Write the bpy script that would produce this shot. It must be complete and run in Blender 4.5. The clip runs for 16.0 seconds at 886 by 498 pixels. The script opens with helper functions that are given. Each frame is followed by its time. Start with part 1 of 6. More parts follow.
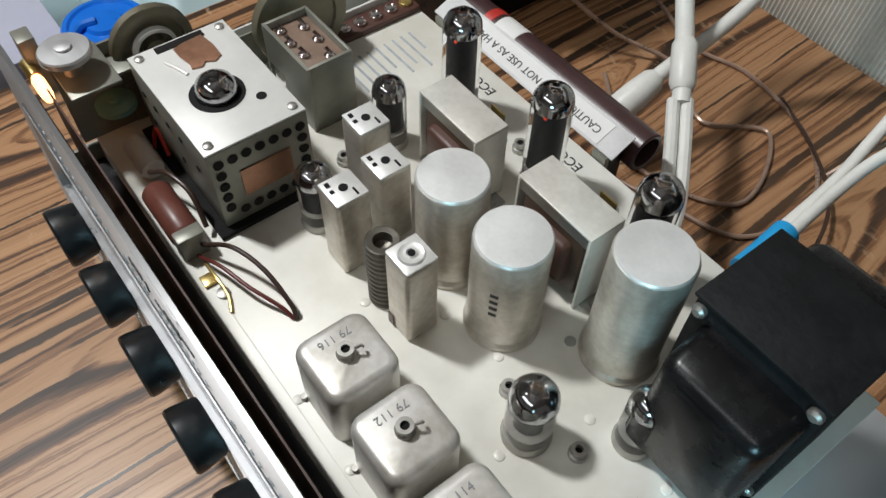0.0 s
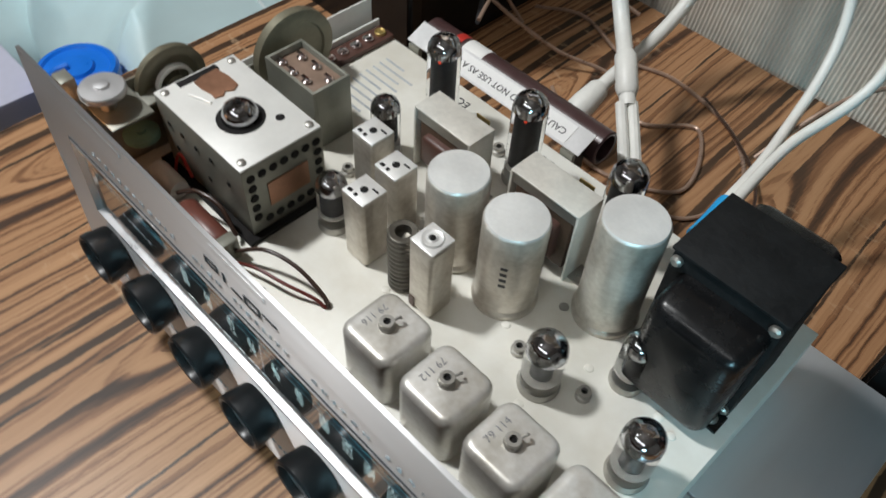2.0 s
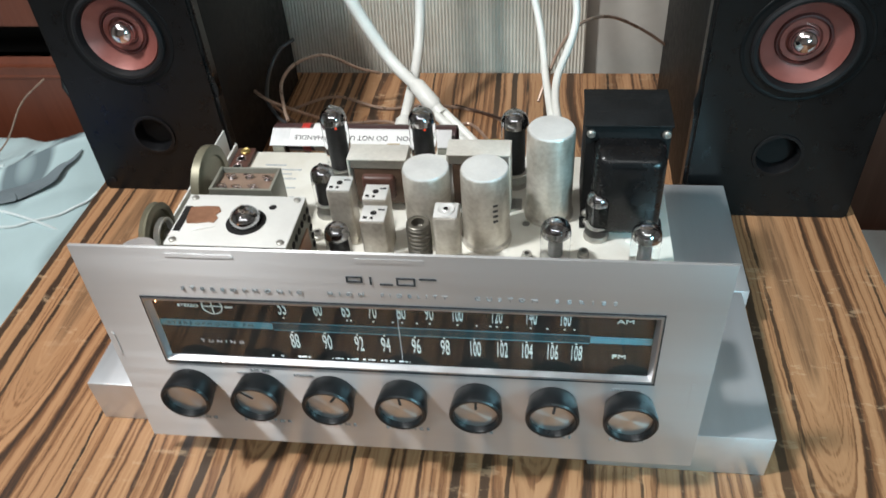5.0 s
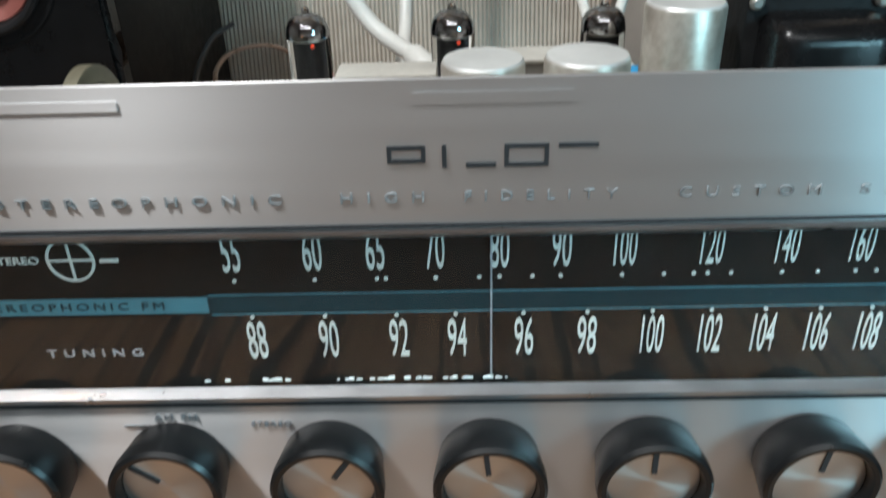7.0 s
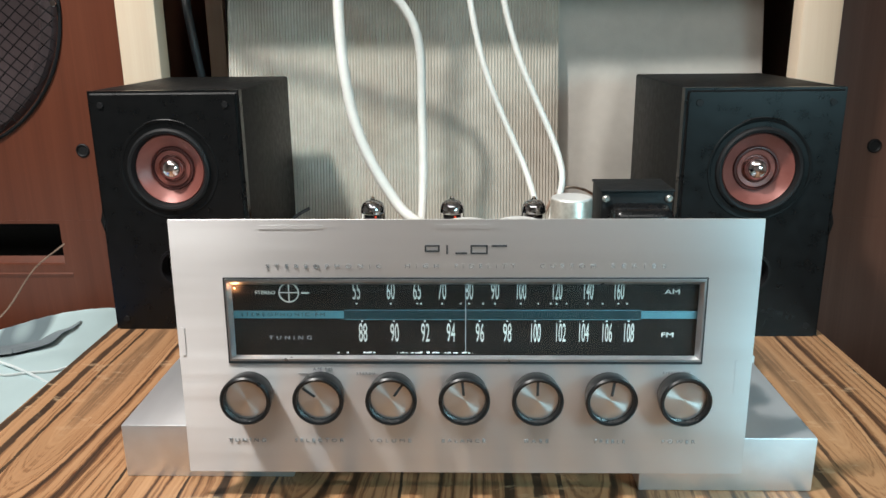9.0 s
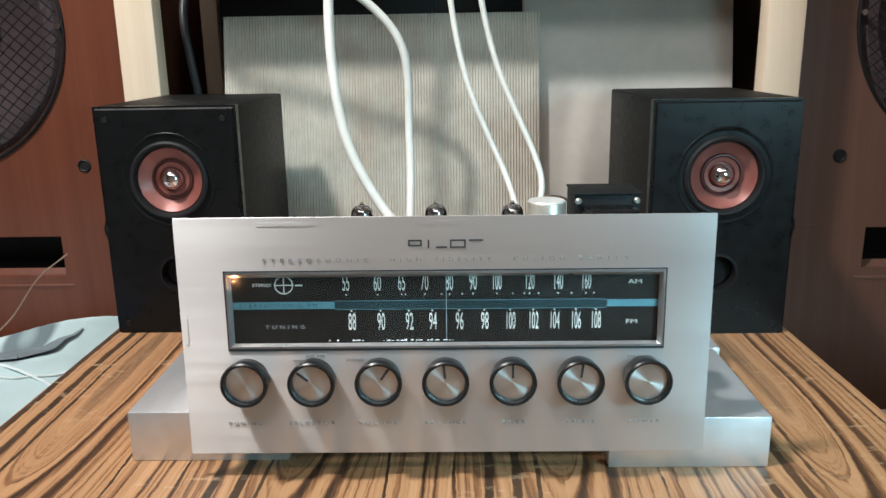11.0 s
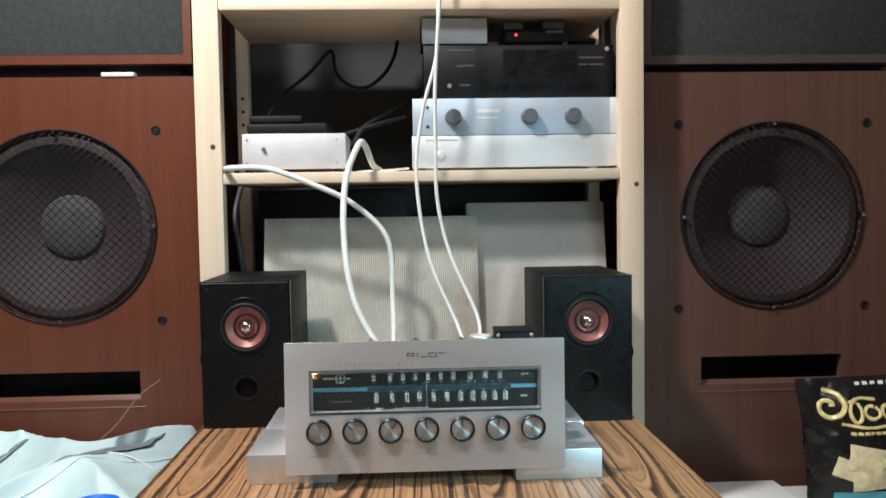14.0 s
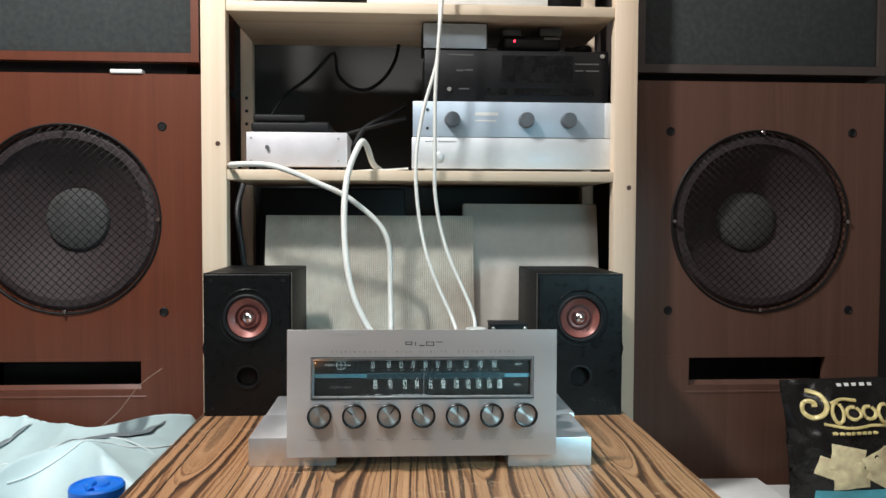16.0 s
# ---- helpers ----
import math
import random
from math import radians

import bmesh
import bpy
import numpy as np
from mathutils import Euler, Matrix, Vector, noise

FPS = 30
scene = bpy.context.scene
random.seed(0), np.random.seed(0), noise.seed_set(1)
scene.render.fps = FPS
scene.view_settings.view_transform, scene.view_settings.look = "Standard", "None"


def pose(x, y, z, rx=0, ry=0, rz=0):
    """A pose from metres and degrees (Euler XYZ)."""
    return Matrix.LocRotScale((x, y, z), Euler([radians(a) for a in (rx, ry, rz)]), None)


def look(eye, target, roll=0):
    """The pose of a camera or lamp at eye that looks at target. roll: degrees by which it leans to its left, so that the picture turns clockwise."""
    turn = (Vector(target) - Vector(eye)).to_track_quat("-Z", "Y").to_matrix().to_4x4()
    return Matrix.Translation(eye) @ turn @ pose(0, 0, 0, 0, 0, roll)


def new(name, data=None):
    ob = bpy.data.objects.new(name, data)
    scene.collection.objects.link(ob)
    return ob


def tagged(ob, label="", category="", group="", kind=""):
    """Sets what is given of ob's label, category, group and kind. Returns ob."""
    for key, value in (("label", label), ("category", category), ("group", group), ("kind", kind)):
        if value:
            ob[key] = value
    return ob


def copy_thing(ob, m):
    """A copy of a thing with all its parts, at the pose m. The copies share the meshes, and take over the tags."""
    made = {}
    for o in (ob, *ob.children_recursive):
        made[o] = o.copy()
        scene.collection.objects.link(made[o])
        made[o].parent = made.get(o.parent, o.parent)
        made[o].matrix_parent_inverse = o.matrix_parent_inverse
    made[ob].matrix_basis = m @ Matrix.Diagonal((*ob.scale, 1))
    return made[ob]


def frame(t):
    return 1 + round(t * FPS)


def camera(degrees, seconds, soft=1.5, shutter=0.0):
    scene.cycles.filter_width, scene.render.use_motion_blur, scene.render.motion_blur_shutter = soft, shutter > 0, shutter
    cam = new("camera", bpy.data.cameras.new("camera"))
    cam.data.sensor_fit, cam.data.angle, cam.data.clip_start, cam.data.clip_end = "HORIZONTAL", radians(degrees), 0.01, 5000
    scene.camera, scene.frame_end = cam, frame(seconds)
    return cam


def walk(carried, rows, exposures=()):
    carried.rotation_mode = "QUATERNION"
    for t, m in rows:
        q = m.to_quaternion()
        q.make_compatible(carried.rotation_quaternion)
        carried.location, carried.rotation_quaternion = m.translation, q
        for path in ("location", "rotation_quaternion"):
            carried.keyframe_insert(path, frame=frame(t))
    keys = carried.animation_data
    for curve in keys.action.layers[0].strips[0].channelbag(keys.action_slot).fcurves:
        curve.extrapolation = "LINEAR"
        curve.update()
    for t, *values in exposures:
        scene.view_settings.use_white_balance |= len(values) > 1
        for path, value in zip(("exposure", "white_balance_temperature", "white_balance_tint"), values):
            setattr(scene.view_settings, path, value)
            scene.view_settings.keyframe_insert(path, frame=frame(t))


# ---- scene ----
cam = camera(59.1, 16.0, shutter=0.5)
PATH = [
    (0, (0.175, -0.011, 0.409), (-0.753, 0.728, -1.201), 1.6),
    (0.5, (0.184, -0.019, 0.422), (-0.747, 0.726, -1.183), 1.7),
    (1, (0.192, -0.024, 0.429), (-0.742, 0.726, -1.173), 1.5),
    (1.5, (0.198, -0.04, 0.428), (-0.706, 0.756, -1.169), 2.0),
    (2, (0.188, -0.077, 0.443), (-0.664, 0.84, -1.116), 3.9),
    (2.5, (0.146, -0.124, 0.458), (-0.573, 0.968, -1.056), 2.9),
    (3, (0.111, -0.183, 0.46), (-0.36, 1.078, -1.019), 1.1),
    (3.2, (0.111, -0.202, 0.462), (-0.283, 1.094, -1.01), -0.6),
    (5.3, (0.069, -0.307, 0.474), (-0.151, 1.215, -0.805), -5.2),
    (5.5, (0.039, -0.303, 0.47), (-0.126, 1.252, -0.776), -5.0),
    (5.9, (0.001, -0.282, 0.445), (-0.056, 1.316, -0.756), -4.4),
    (6, (0.005, -0.269, 0.443), (-0.06, 1.317, -0.774), -5.4),
    (6.3, (-0.01, -0.229, 0.375), (-0.04, 1.365, -0.833), -3.2),
    (6.5, (-0.009, -0.197, 0.326), (-0.047, 1.408, -0.867), -2.9),
    (7, (-0.005, -0.174, 0.25), (-0.069, 1.553, -0.756), -2.1),
    (7.5, (0.006, -0.305, 0.28), (-0.08, 1.511, -0.554), -1.9),
    (8, (0.0, -0.434, 0.3), (-0.076, 1.42, -0.447), -1.6),
    (8.5, (-0.002, -0.471, 0.308), (-0.066, 1.424, -0.326), -1.0),
    (9, (0.001, -0.467, 0.308), (-0.056, 1.455, -0.241), -0.6),
    (9.2, (0.004, -0.466, 0.311), (-0.062, 1.457, -0.236), -0.7),
    (11.3, (0.01, -0.545, 0.302), (-0.023, 1.399, -0.165), -0.8),
    (11.5, (0.007, -0.588, 0.307), (-0.024, 1.362, -0.139), -0.6),
    (12, (0.0, -0.685, 0.301), (-0.026, 1.271, -0.119), -0.5),
    (12.5, (0.005, -0.79, 0.306), (0.007, 1.176, -0.062), -0.7),
    (13, (0.002, -0.889, 0.332), (0.055, 1.081, -0.014), -1.6),
    (13.5, (-0.01, -0.964, 0.352), (0.061, 1.018, 0.094), -1.4),
    (14, (-0.021, -1.021, 0.365), (0.07, 0.974, 0.264), -0.9),
    (14.5, (-0.027, -1.04, 0.362), (0.076, 0.956, 0.289), -0.3),
    (15, (-0.029, -1.055, 0.352), (0.079, 0.941, 0.276), -0.2),
    (15.5, (-0.032, -1.061, 0.347), (0.079, 0.934, 0.271), -0.0),
    (16, (-0.032, -1.064, 0.346), (0.078, 0.931, 0.267), 0.2),
]
walk(cam, [(t, look(eye, target, roll)) for t, eye, target, roll in PATH],
     exposures=[(0, -0.46, 6350, 9), (1.5, -0.47, 6350, 9), (3.0, -0.20, 6400, 9), (5.5, 0.06, 6300, 8), (6.3, -0.08, 6250, 8), (7.0, -0.20, 6350, 9), (8.0, 0.36, 6850, 10), (9.0, 0.26, 6700, 10),
                (12.0, 0.30, 6550, 10), (14.0, 0.18, 6500, 10), (16.0, 0.09, 6500, 10)])

# ---------------- world and large lights ----------------
world = bpy.data.worlds.new("room_air")
scene.world = world
world.use_nodes = True
world.node_tree.nodes["Background"].inputs[0].default_value = (0.75, 0.85, 1.0, 1)
world.node_tree.nodes["Background"].inputs[1].default_value = 0.03


def area(name, eye, target, sx, sy, watts, col):
    d = bpy.data.lights.new(name, "AREA")
    d.shape, d.size, d.size_y, d.energy, d.color = "RECTANGLE", sx, sy, watts, col
    ob = new(name, d)
    ob.matrix_world = look(eye, target)
    return ob


area("ceiling_lamp_light", (-0.79, -0.30, 1.74), (0.05, 0.1, 0.1), 0.15, 0.15, 37, (0.985, 0.98, 0.965))
# wide overhead fill, added to lift the front and right side; no fixture known
area("added_fill_light", (-0.1, -1.2, 1.88), (0.0, 0.3, 0.1), 2.2, 0.5, 17, (0.985, 0.98, 0.97))
desk = area("desk_lamp_light", (0.66, -0.62, 0.38), (0.16, 0.0, 0.11), 0.24, 0.20, 1.10, (0.42, 0.84, 1.0))
desk.data.spread = radians(75)


# ---------------- materials ----------------
def mat(name, base, rough=0.5, metal=0.0, var=0.12, scale=30.0, bump=0.0, bscale=200.0, stretch=(1, 1, 1), tint=None, spec=None, coat=0.0):
    """A surface with wear at two scales: broad blotches and fine grain."""
    m = bpy.data.materials.new(name)
    m.use_nodes = True
    nt = m.node_tree
    b = nt.nodes["Principled BSDF"]
    b.inputs["Metallic"].default_value = metal
    b.inputs["Coat Weight"].default_value = coat
    if spec is not None:
        b.inputs["Specular IOR Level"].default_value = spec
    tc = nt.nodes.new("ShaderNodeTexCoord")
    mp = nt.nodes.new("ShaderNodeMapping")
    mp.inputs["Scale"].default_value = stretch
    nt.links.new(tc.outputs["Object"], mp.inputs[0])
    n1 = nt.nodes.new("ShaderNodeTexNoise")
    n1.inputs["Scale"].default_value = scale
    n1.inputs["Detail"].default_value = 6
    n2 = nt.nodes.new("ShaderNodeTexNoise")
    n2.inputs["Scale"].default_value = scale * 7
    n2.inputs["Detail"].default_value = 3
    for n in (n1, n2):
        nt.links.new(mp.outputs[0], n.inputs["Vector"])
    add = nt.nodes.new("ShaderNodeMath")
    add.operation = "MULTIPLY_ADD"
    nt.links.new(n2.outputs[0], add.inputs[0])
    add.inputs[1].default_value = 0.4
    nt.links.new(n1.outputs[0], add.inputs[2])
    rp = nt.nodes.new("ShaderNodeValToRGB")
    rp.color_ramp.elements[0].position, rp.color_ramp.elements[1].position = 0.45, 0.95
    dark = [c * (1 - var) for c in (tint or base)]
    lite = [min(1, c * (1 + var)) for c in base]
    rp.color_ramp.elements[0].color, rp.color_ramp.elements[1].color = (*dark, 1), (*lite, 1)
    nt.links.new(add.outputs[0], rp.inputs[0])
    nt.links.new(rp.outputs[0], b.inputs["Base Color"])
    mr = nt.nodes.new("ShaderNodeMapRange")
    mr.inputs[1].default_value, mr.inputs[2].default_value = 0.4, 1.0
    mr.inputs[3].default_value, mr.inputs[4].default_value = max(0, rough - 0.08), min(1, rough + 0.1)
    nt.links.new(add.outputs[0], mr.inputs[0])
    nt.links.new(mr.outputs[0], b.inputs["Roughness"])
    if bump:
        n3 = nt.nodes.new("ShaderNodeTexNoise")
        n3.inputs["Scale"].default_value = bscale
        n3.inputs["Detail"].default_value = 4
        nt.links.new(mp.outputs[0], n3.inputs["Vector"])
        bp = nt.nodes.new("ShaderNodeBump")
        bp.inputs["Strength"].default_value = bump
        bp.inputs["Distance"].default_value = 0.001
        nt.links.new(n3.outputs[0], bp.inputs["Height"])
        nt.links.new(bp.outputs[0], b.inputs["Normal"])
    return m


def glow(name, col, strength):
    m = bpy.data.materials.new(name)
    m.use_nodes = True
    b = m.node_tree.nodes["Principled BSDF"]
    b.inputs["Base Color"].default_value = (*col, 1)
    b.inputs["Emission Color"].default_value = (*col, 1)
    b.inputs["Emission Strength"].default_value = strength
    return m


def glass(name, col=(1, 1, 1), rough=0.02, ior=1.45):
    m = bpy.data.materials.new(name)
    m.use_nodes = True
    b = m.node_tree.nodes["Principled BSDF"]
    b.inputs["Base Color"].default_value = (*col, 1)
    b.inputs["Transmission Weight"].default_value = 1
    b.inputs["Roughness"].default_value = rough
    b.inputs["IOR"].default_value = ior
    return m


def grain(name, cols, across, along, rings, swirl, rough, axis="Y", coat=0.0, fine=0.35):
    """Wood whose figure is the contour lines of a stretched field, with fine pores."""
    m = bpy.data.materials.new(name)
    m.use_nodes = True
    nt = m.node_tree
    b = nt.nodes["Principled BSDF"]
    b.inputs["Coat Weight"].default_value = coat
    b.inputs["Coat Roughness"].default_value = 0.25
    tc = nt.nodes.new("ShaderNodeTexCoord")
    sep = nt.nodes.new("ShaderNodeSeparateXYZ")
    nt.links.new(tc.outputs["Object"], sep.inputs[0])
    mp = nt.nodes.new("ShaderNodeMapping")
    mp.inputs["Scale"].default_value = {"Y": (across, along, across), "Z": (across, across, along), "X": (along, across, across)}[axis]
    nt.links.new(tc.outputs["Object"], mp.inputs[0])
    n1 = nt.nodes.new("ShaderNodeTexNoise")
    n1.inputs["Scale"].default_value, n1.inputs["Detail"].default_value = 1.0, 2.0
    nt.links.new(mp.outputs[0], n1.inputs["Vector"])
    mul = nt.nodes.new("ShaderNodeMath")
    mul.operation = "MULTIPLY"
    mul.inputs[1].default_value = swirl
    nt.links.new(n1.outputs[0], mul.inputs[0])
    lin = nt.nodes.new("ShaderNodeMath")
    lin.operation = "MULTIPLY_ADD"
    lin.inputs[1].default_value = rings
    nt.links.new(sep.outputs["X" if axis != "X" else "Y"], lin.inputs[0])
    nt.links.new(mul.outputs[0], lin.inputs[2])
    n2 = nt.nodes.new("ShaderNodeTexNoise")
    n2.noise_dimensions = "1D"
    n2.inputs["Scale"].default_value, n2.inputs["Detail"].default_value, n2.inputs["Roughness"].default_value = 1.0, 5.0, 0.65
    nt.links.new(lin.outputs[0], n2.inputs["W"])
    mp2 = nt.nodes.new("ShaderNodeMapping")
    mp2.inputs["Scale"].default_value = {"Y": (500, 14, 500), "Z": (500, 500, 14), "X": (14, 500, 500)}[axis]
    nt.links.new(tc.outputs["Object"], mp2.inputs[0])
    n3 = nt.nodes.new("ShaderNodeTexNoise")
    n3.inputs["Scale"].default_value, n3.inputs["Detail"].default_value = 1.0, 3.0
    nt.links.new(mp2.outputs[0], n3.inputs["Vector"])
    mix = nt.nodes.new("ShaderNodeMath")
    mix.operation = "MULTIPLY_ADD"
    mix.inputs[1].default_value = fine
    nt.links.new(n3.outputs[0], mix.inputs[0])
    nt.links.new(n2.outputs[0], mix.inputs[2])
    rp = nt.nodes.new("ShaderNodeValToRGB")
    e = rp.color_ramp.elements
    e[0].position, e[0].color = cols[0][0], (*cols[0][1], 1)
    e[1].position, e[1].color = cols[-1][0], (*cols[-1][1], 1)
    for p, c in cols[1:-1]:
        k = e.new(p)
        k.color = (*c, 1)
    nt.links.new(mix.outputs[0], rp.inputs[0])
    nt.links.new(rp.outputs[0], b.inputs["Base Color"])
    mr = nt.nodes.new("ShaderNodeMapRange")
    mr.inputs[3].default_value, mr.inputs[4].default_value = rough + 0.1, rough - 0.05
    nt.links.new(mix.outputs[0], mr.inputs[0])
    nt.links.new(mr.outputs[0], b.inputs["Roughness"])
    bp = nt.nodes.new("ShaderNodeBump")
    bp.inputs["Strength"].default_value, bp.inputs["Distance"].default_value = 0.12, 0.0006
    nt.links.new(mix.outputs[0], bp.inputs["Height"])
    nt.links.new(bp.outputs[0], b.inputs["Normal"])
    return m


def laminate(name):
    """Printed zebrano laminate: a figure that repeats across the board, with a long closed loop, bold pairs of stripes and pale flecks."""
    m = bpy.data.materials.new(name)
    m.use_nodes = True
    nt = m.node_tree
    b = nt.nodes["Principled BSDF"]

    def link(v, socket):
        if isinstance(v, (int, float)):
            socket.default_value = v
        else:
            nt.links.new(v, socket)

    def op(kind, a, c=0.0, d=0.0):
        n = nt.nodes.new("ShaderNodeMath")
        n.operation = kind
        for v, socket in zip((a, c, d), n.inputs):
            link(v, socket)
        return n.outputs[0]

    def ease(v, lo, hi, out0=0.0, out1=1.0):
        n = nt.nodes.new("ShaderNodeMapRange")
        n.interpolation_type = "SMOOTHSTEP"
        link(v, n.inputs[0])
        for k, x in enumerate((lo, hi, out0, out1)):
            n.inputs[k + 1].default_value = x
        return n.outputs[0]

    def cloud(stretch, detail, rough=0.5, turn=0.0):
        mp = nt.nodes.new("ShaderNodeMapping")
        mp.inputs["Scale"].default_value = stretch
        mp.inputs["Rotation"].default_value = (0, 0, turn)
        nt.links.new(tc.outputs["Object"], mp.inputs[0])
        n = nt.nodes.new("ShaderNodeTexNoise")
        n.inputs["Scale"].default_value, n.inputs["Detail"].default_value, n.inputs["Roughness"].default_value = 1.0, detail, rough
        nt.links.new(mp.outputs[0], n.inputs["Vector"])
        return n.outputs[0]

    def line_noise(w, scale, detail, rough):
        n = nt.nodes.new("ShaderNodeTexNoise")
        n.noise_dimensions = "1D"
        n.inputs["Scale"].default_value, n.inputs["Detail"].default_value, n.inputs["Roughness"].default_value = scale, detail, rough
        nt.links.new(w, n.inputs["W"])
        return n.outputs[0]

    def blend(f, a, c):
        n = nt.nodes.new("ShaderNodeMix")
        n.data_type = "RGBA"
        link(f, n.inputs[0])
        for v, socket in ((a, n.inputs[6]), (c, n.inputs[7])):
            if isinstance(v, tuple):
                socket.default_value = (*v, 1)
            else:
                nt.links.new(v, socket)
        return n.outputs[2]

    tc = nt.nodes.new("ShaderNodeTexCoord")
    sep = nt.nodes.new("ShaderNodeSeparateXYZ")
    nt.links.new(tc.outputs["Object"], sep.inputs[0])
    drift = op("MULTIPLY", op("SUBTRACT", cloud((4, 2.2, 1), 2), 0.5), 0.030)
    ragged = op("MULTIPLY", op("SUBTRACT", cloud((150, 60, 1), 3, 0.6), 0.5), 0.0034)
    x = op("ADD", op("ADD", sep.outputs["X"], drift), ragged)
    u = op("SUBTRACT", op("FLOORED_MODULO", op("ADD", x, 0.2), 0.2035), 0.082)
    y = op("SINE", op("MULTIPLY", op("SUBTRACT", sep.outputs["Y"], 0.03), 5.24))
    bow = op("MULTIPLY", op("MULTIPLY", y, y), 0.030)
    d = op("SQRT", op("ADD", op("MULTIPLY", u, u), op("MULTIPLY", bow, bow)))
    outside = op("MULTIPLY", op("GREATER_THAN", d, 0.024), op("GREATER_THAN", u, 0.0))
    w = op("ADD", d, op("MULTIPLY", outside, 7.3))
    stripes = line_noise(w, 150.0, 3.0, 0.62)
    broad = line_noise(w, 34.0, 1.0, 0.5)
    pores = cloud((520, 16, 1), 3, 0.6)
    v = op("ADD", op("MULTIPLY_ADD", broad, 0.55, stripes), op("MULTIPLY", pores, 0.30))
    rp = nt.nodes.new("ShaderNodeValToRGB")
    e = rp.color_ramp.elements
    tones = [(0.365, (0.030, 0.017, 0.011)), (0.418, (0.085, 0.040, 0.021)), (0.45, (0.185, 0.085, 0.039)), (0.495, (0.26, 0.126, 0.059)), (0.515, (0.37, 0.196, 0.096)), (0.64, (0.455, 0.252, 0.129))]
    e[0].position, e[0].color = tones[0][0], (*tones[0][1], 1)
    e[1].position, e[1].color = tones[-1][0], (*tones[-1][1], 1)
    for p, c in tones[1:-1]:
        e.new(p).color = (*c, 1)
    nt.links.new(op("MULTIPLY", v, 0.55), rp.inputs[0])
    col = rp.outputs[0]
    gap = cloud((90, 9, 1), 3, 0.6, 0.1)
    for at, half in ((-0.0545, 0.0034), (-0.0345, 0.0036), (0.0715, 0.0012), (-0.0185, 0.0016)):
        off = op("ABSOLUTE", op("SUBTRACT", u, at))
        band = ease(off, half * 1.12, half * 0.78)
        col = blend(op("MULTIPLY", band, ease(gap, 0.30, 0.42, 0.15, 0.95)), col, (0.026, 0.017, 0.012))
    core = ease(d, 0.0125, 0.006)
    col = blend(op("MULTIPLY", core, ease(pores, 0.35, 0.6, 0.75, 0.35)), col, (0.085, 0.048, 0.028))
    fleck = op("MULTIPLY", ease(cloud((55, 130, 1), 4, 0.65, 0.05), 0.56, 0.66), ease(cloud((7, 9, 1), 2), 0.50, 0.64))
    col = blend(op("MULTIPLY", fleck, 0.48), col, (0.60, 0.42, 0.26))
    stain = cloud((6, 5, 1), 4)
    col = blend(ease(stain, 0.40, 0.75, 0.0, 0.22), col, (0.22, 0.12, 0.065))
    b.inputs["Specular IOR Level"].default_value = 0.34
    nt.links.new(col, b.inputs["Base Color"])
    nt.links.new(op("MULTIPLY_ADD", v, -0.14, 0.54), b.inputs["Roughness"])
    b.inputs["Coat Weight"].default_value, b.inputs["Coat Roughness"].default_value = 0.05, 0.25
    bp = nt.nodes.new("ShaderNodeBump")
    bp.inputs["Strength"].default_value, bp.inputs["Distance"].default_value = 0.12, 0.0006
    nt.links.new(v, bp.inputs["Height"])
    nt.links.new(bp.outputs[0], b.inputs["Normal"])
    return m


ZEBRA = laminate("zebrano_laminate")
PINE = grain("pale_pine", [(0.35, (0.73, 0.545, 0.395)), (0.60, (0.80, 0.64, 0.48)), (0.90, (0.86, 0.72, 0.57))], 4, 0.4, 22, 3, 0.5, axis="Z", fine=0.2)
PINE_X = grain("pale_pine_shelf", [(0.40, (0.58, 0.43, 0.29)), (0.60, (0.69, 0.55, 0.40)), (0.85, (0.76, 0.64, 0.49))], 4, 0.5, 40, 4, 0.5, axis="X")
CHERRY = grain("red_brown_veneer", [(0.35, (0.102, 0.027, 0.013)), (0.60, (0.128, 0.036, 0.018)), (0.90, (0.152, 0.046, 0.024))], 4, 0.6, 30, 5, 0.38, axis="Z", fine=0.25)
WALNUT = grain("walnut_veneer", [(0.35, (0.094, 0.045, 0.031)), (0.60, (0.116, 0.058, 0.041)), (0.90, (0.142, 0.074, 0.053))], 4, 0.6, 30, 5, 0.38, axis="Z", fine=0.25)
ALU = mat("brushed_aluminium", (0.75, 0.75, 0.755), 0.40, 0.80, 0.04, 20, 0.05, 300, stretch=(0.05, 1, 1))
FACE = mat("horizontally_brushed_aluminium", (0.68, 0.68, 0.685), 0.42, 0.88, 0.04, 20, 0.03, 300, stretch=(0.05, 1, 1))
_b = FACE.node_tree.nodes["Principled BSDF"]
_b.inputs["Anisotropic"].default_value = 0.93
_t = FACE.node_tree.nodes.new("ShaderNodeCombineXYZ")
_t.inputs[2].default_value = 1.0
FACE.node_tree.links.new(_t.outputs[0], _b.inputs["Tangent"])
ALU_BOX = mat("milled_aluminium", (0.74, 0.75, 0.77), 0.40, 0.8, 0.08, 14, 0.04, 240, stretch=(1, 0.1, 1))
STEEL = mat("dull_steel", (0.42, 0.41, 0.38), 0.42, 0.85, 0.18, 60, 0.06, 300)
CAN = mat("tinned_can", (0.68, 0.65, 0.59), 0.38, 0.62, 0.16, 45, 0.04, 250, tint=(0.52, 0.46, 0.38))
IFCAN = mat("satin_can", (0.76, 0.755, 0.73), 0.38, 0.5, 0.08, 50, 0.015, 260, tint=(0.60, 0.57, 0.50))
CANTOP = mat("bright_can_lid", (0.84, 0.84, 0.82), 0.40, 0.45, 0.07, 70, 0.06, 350)
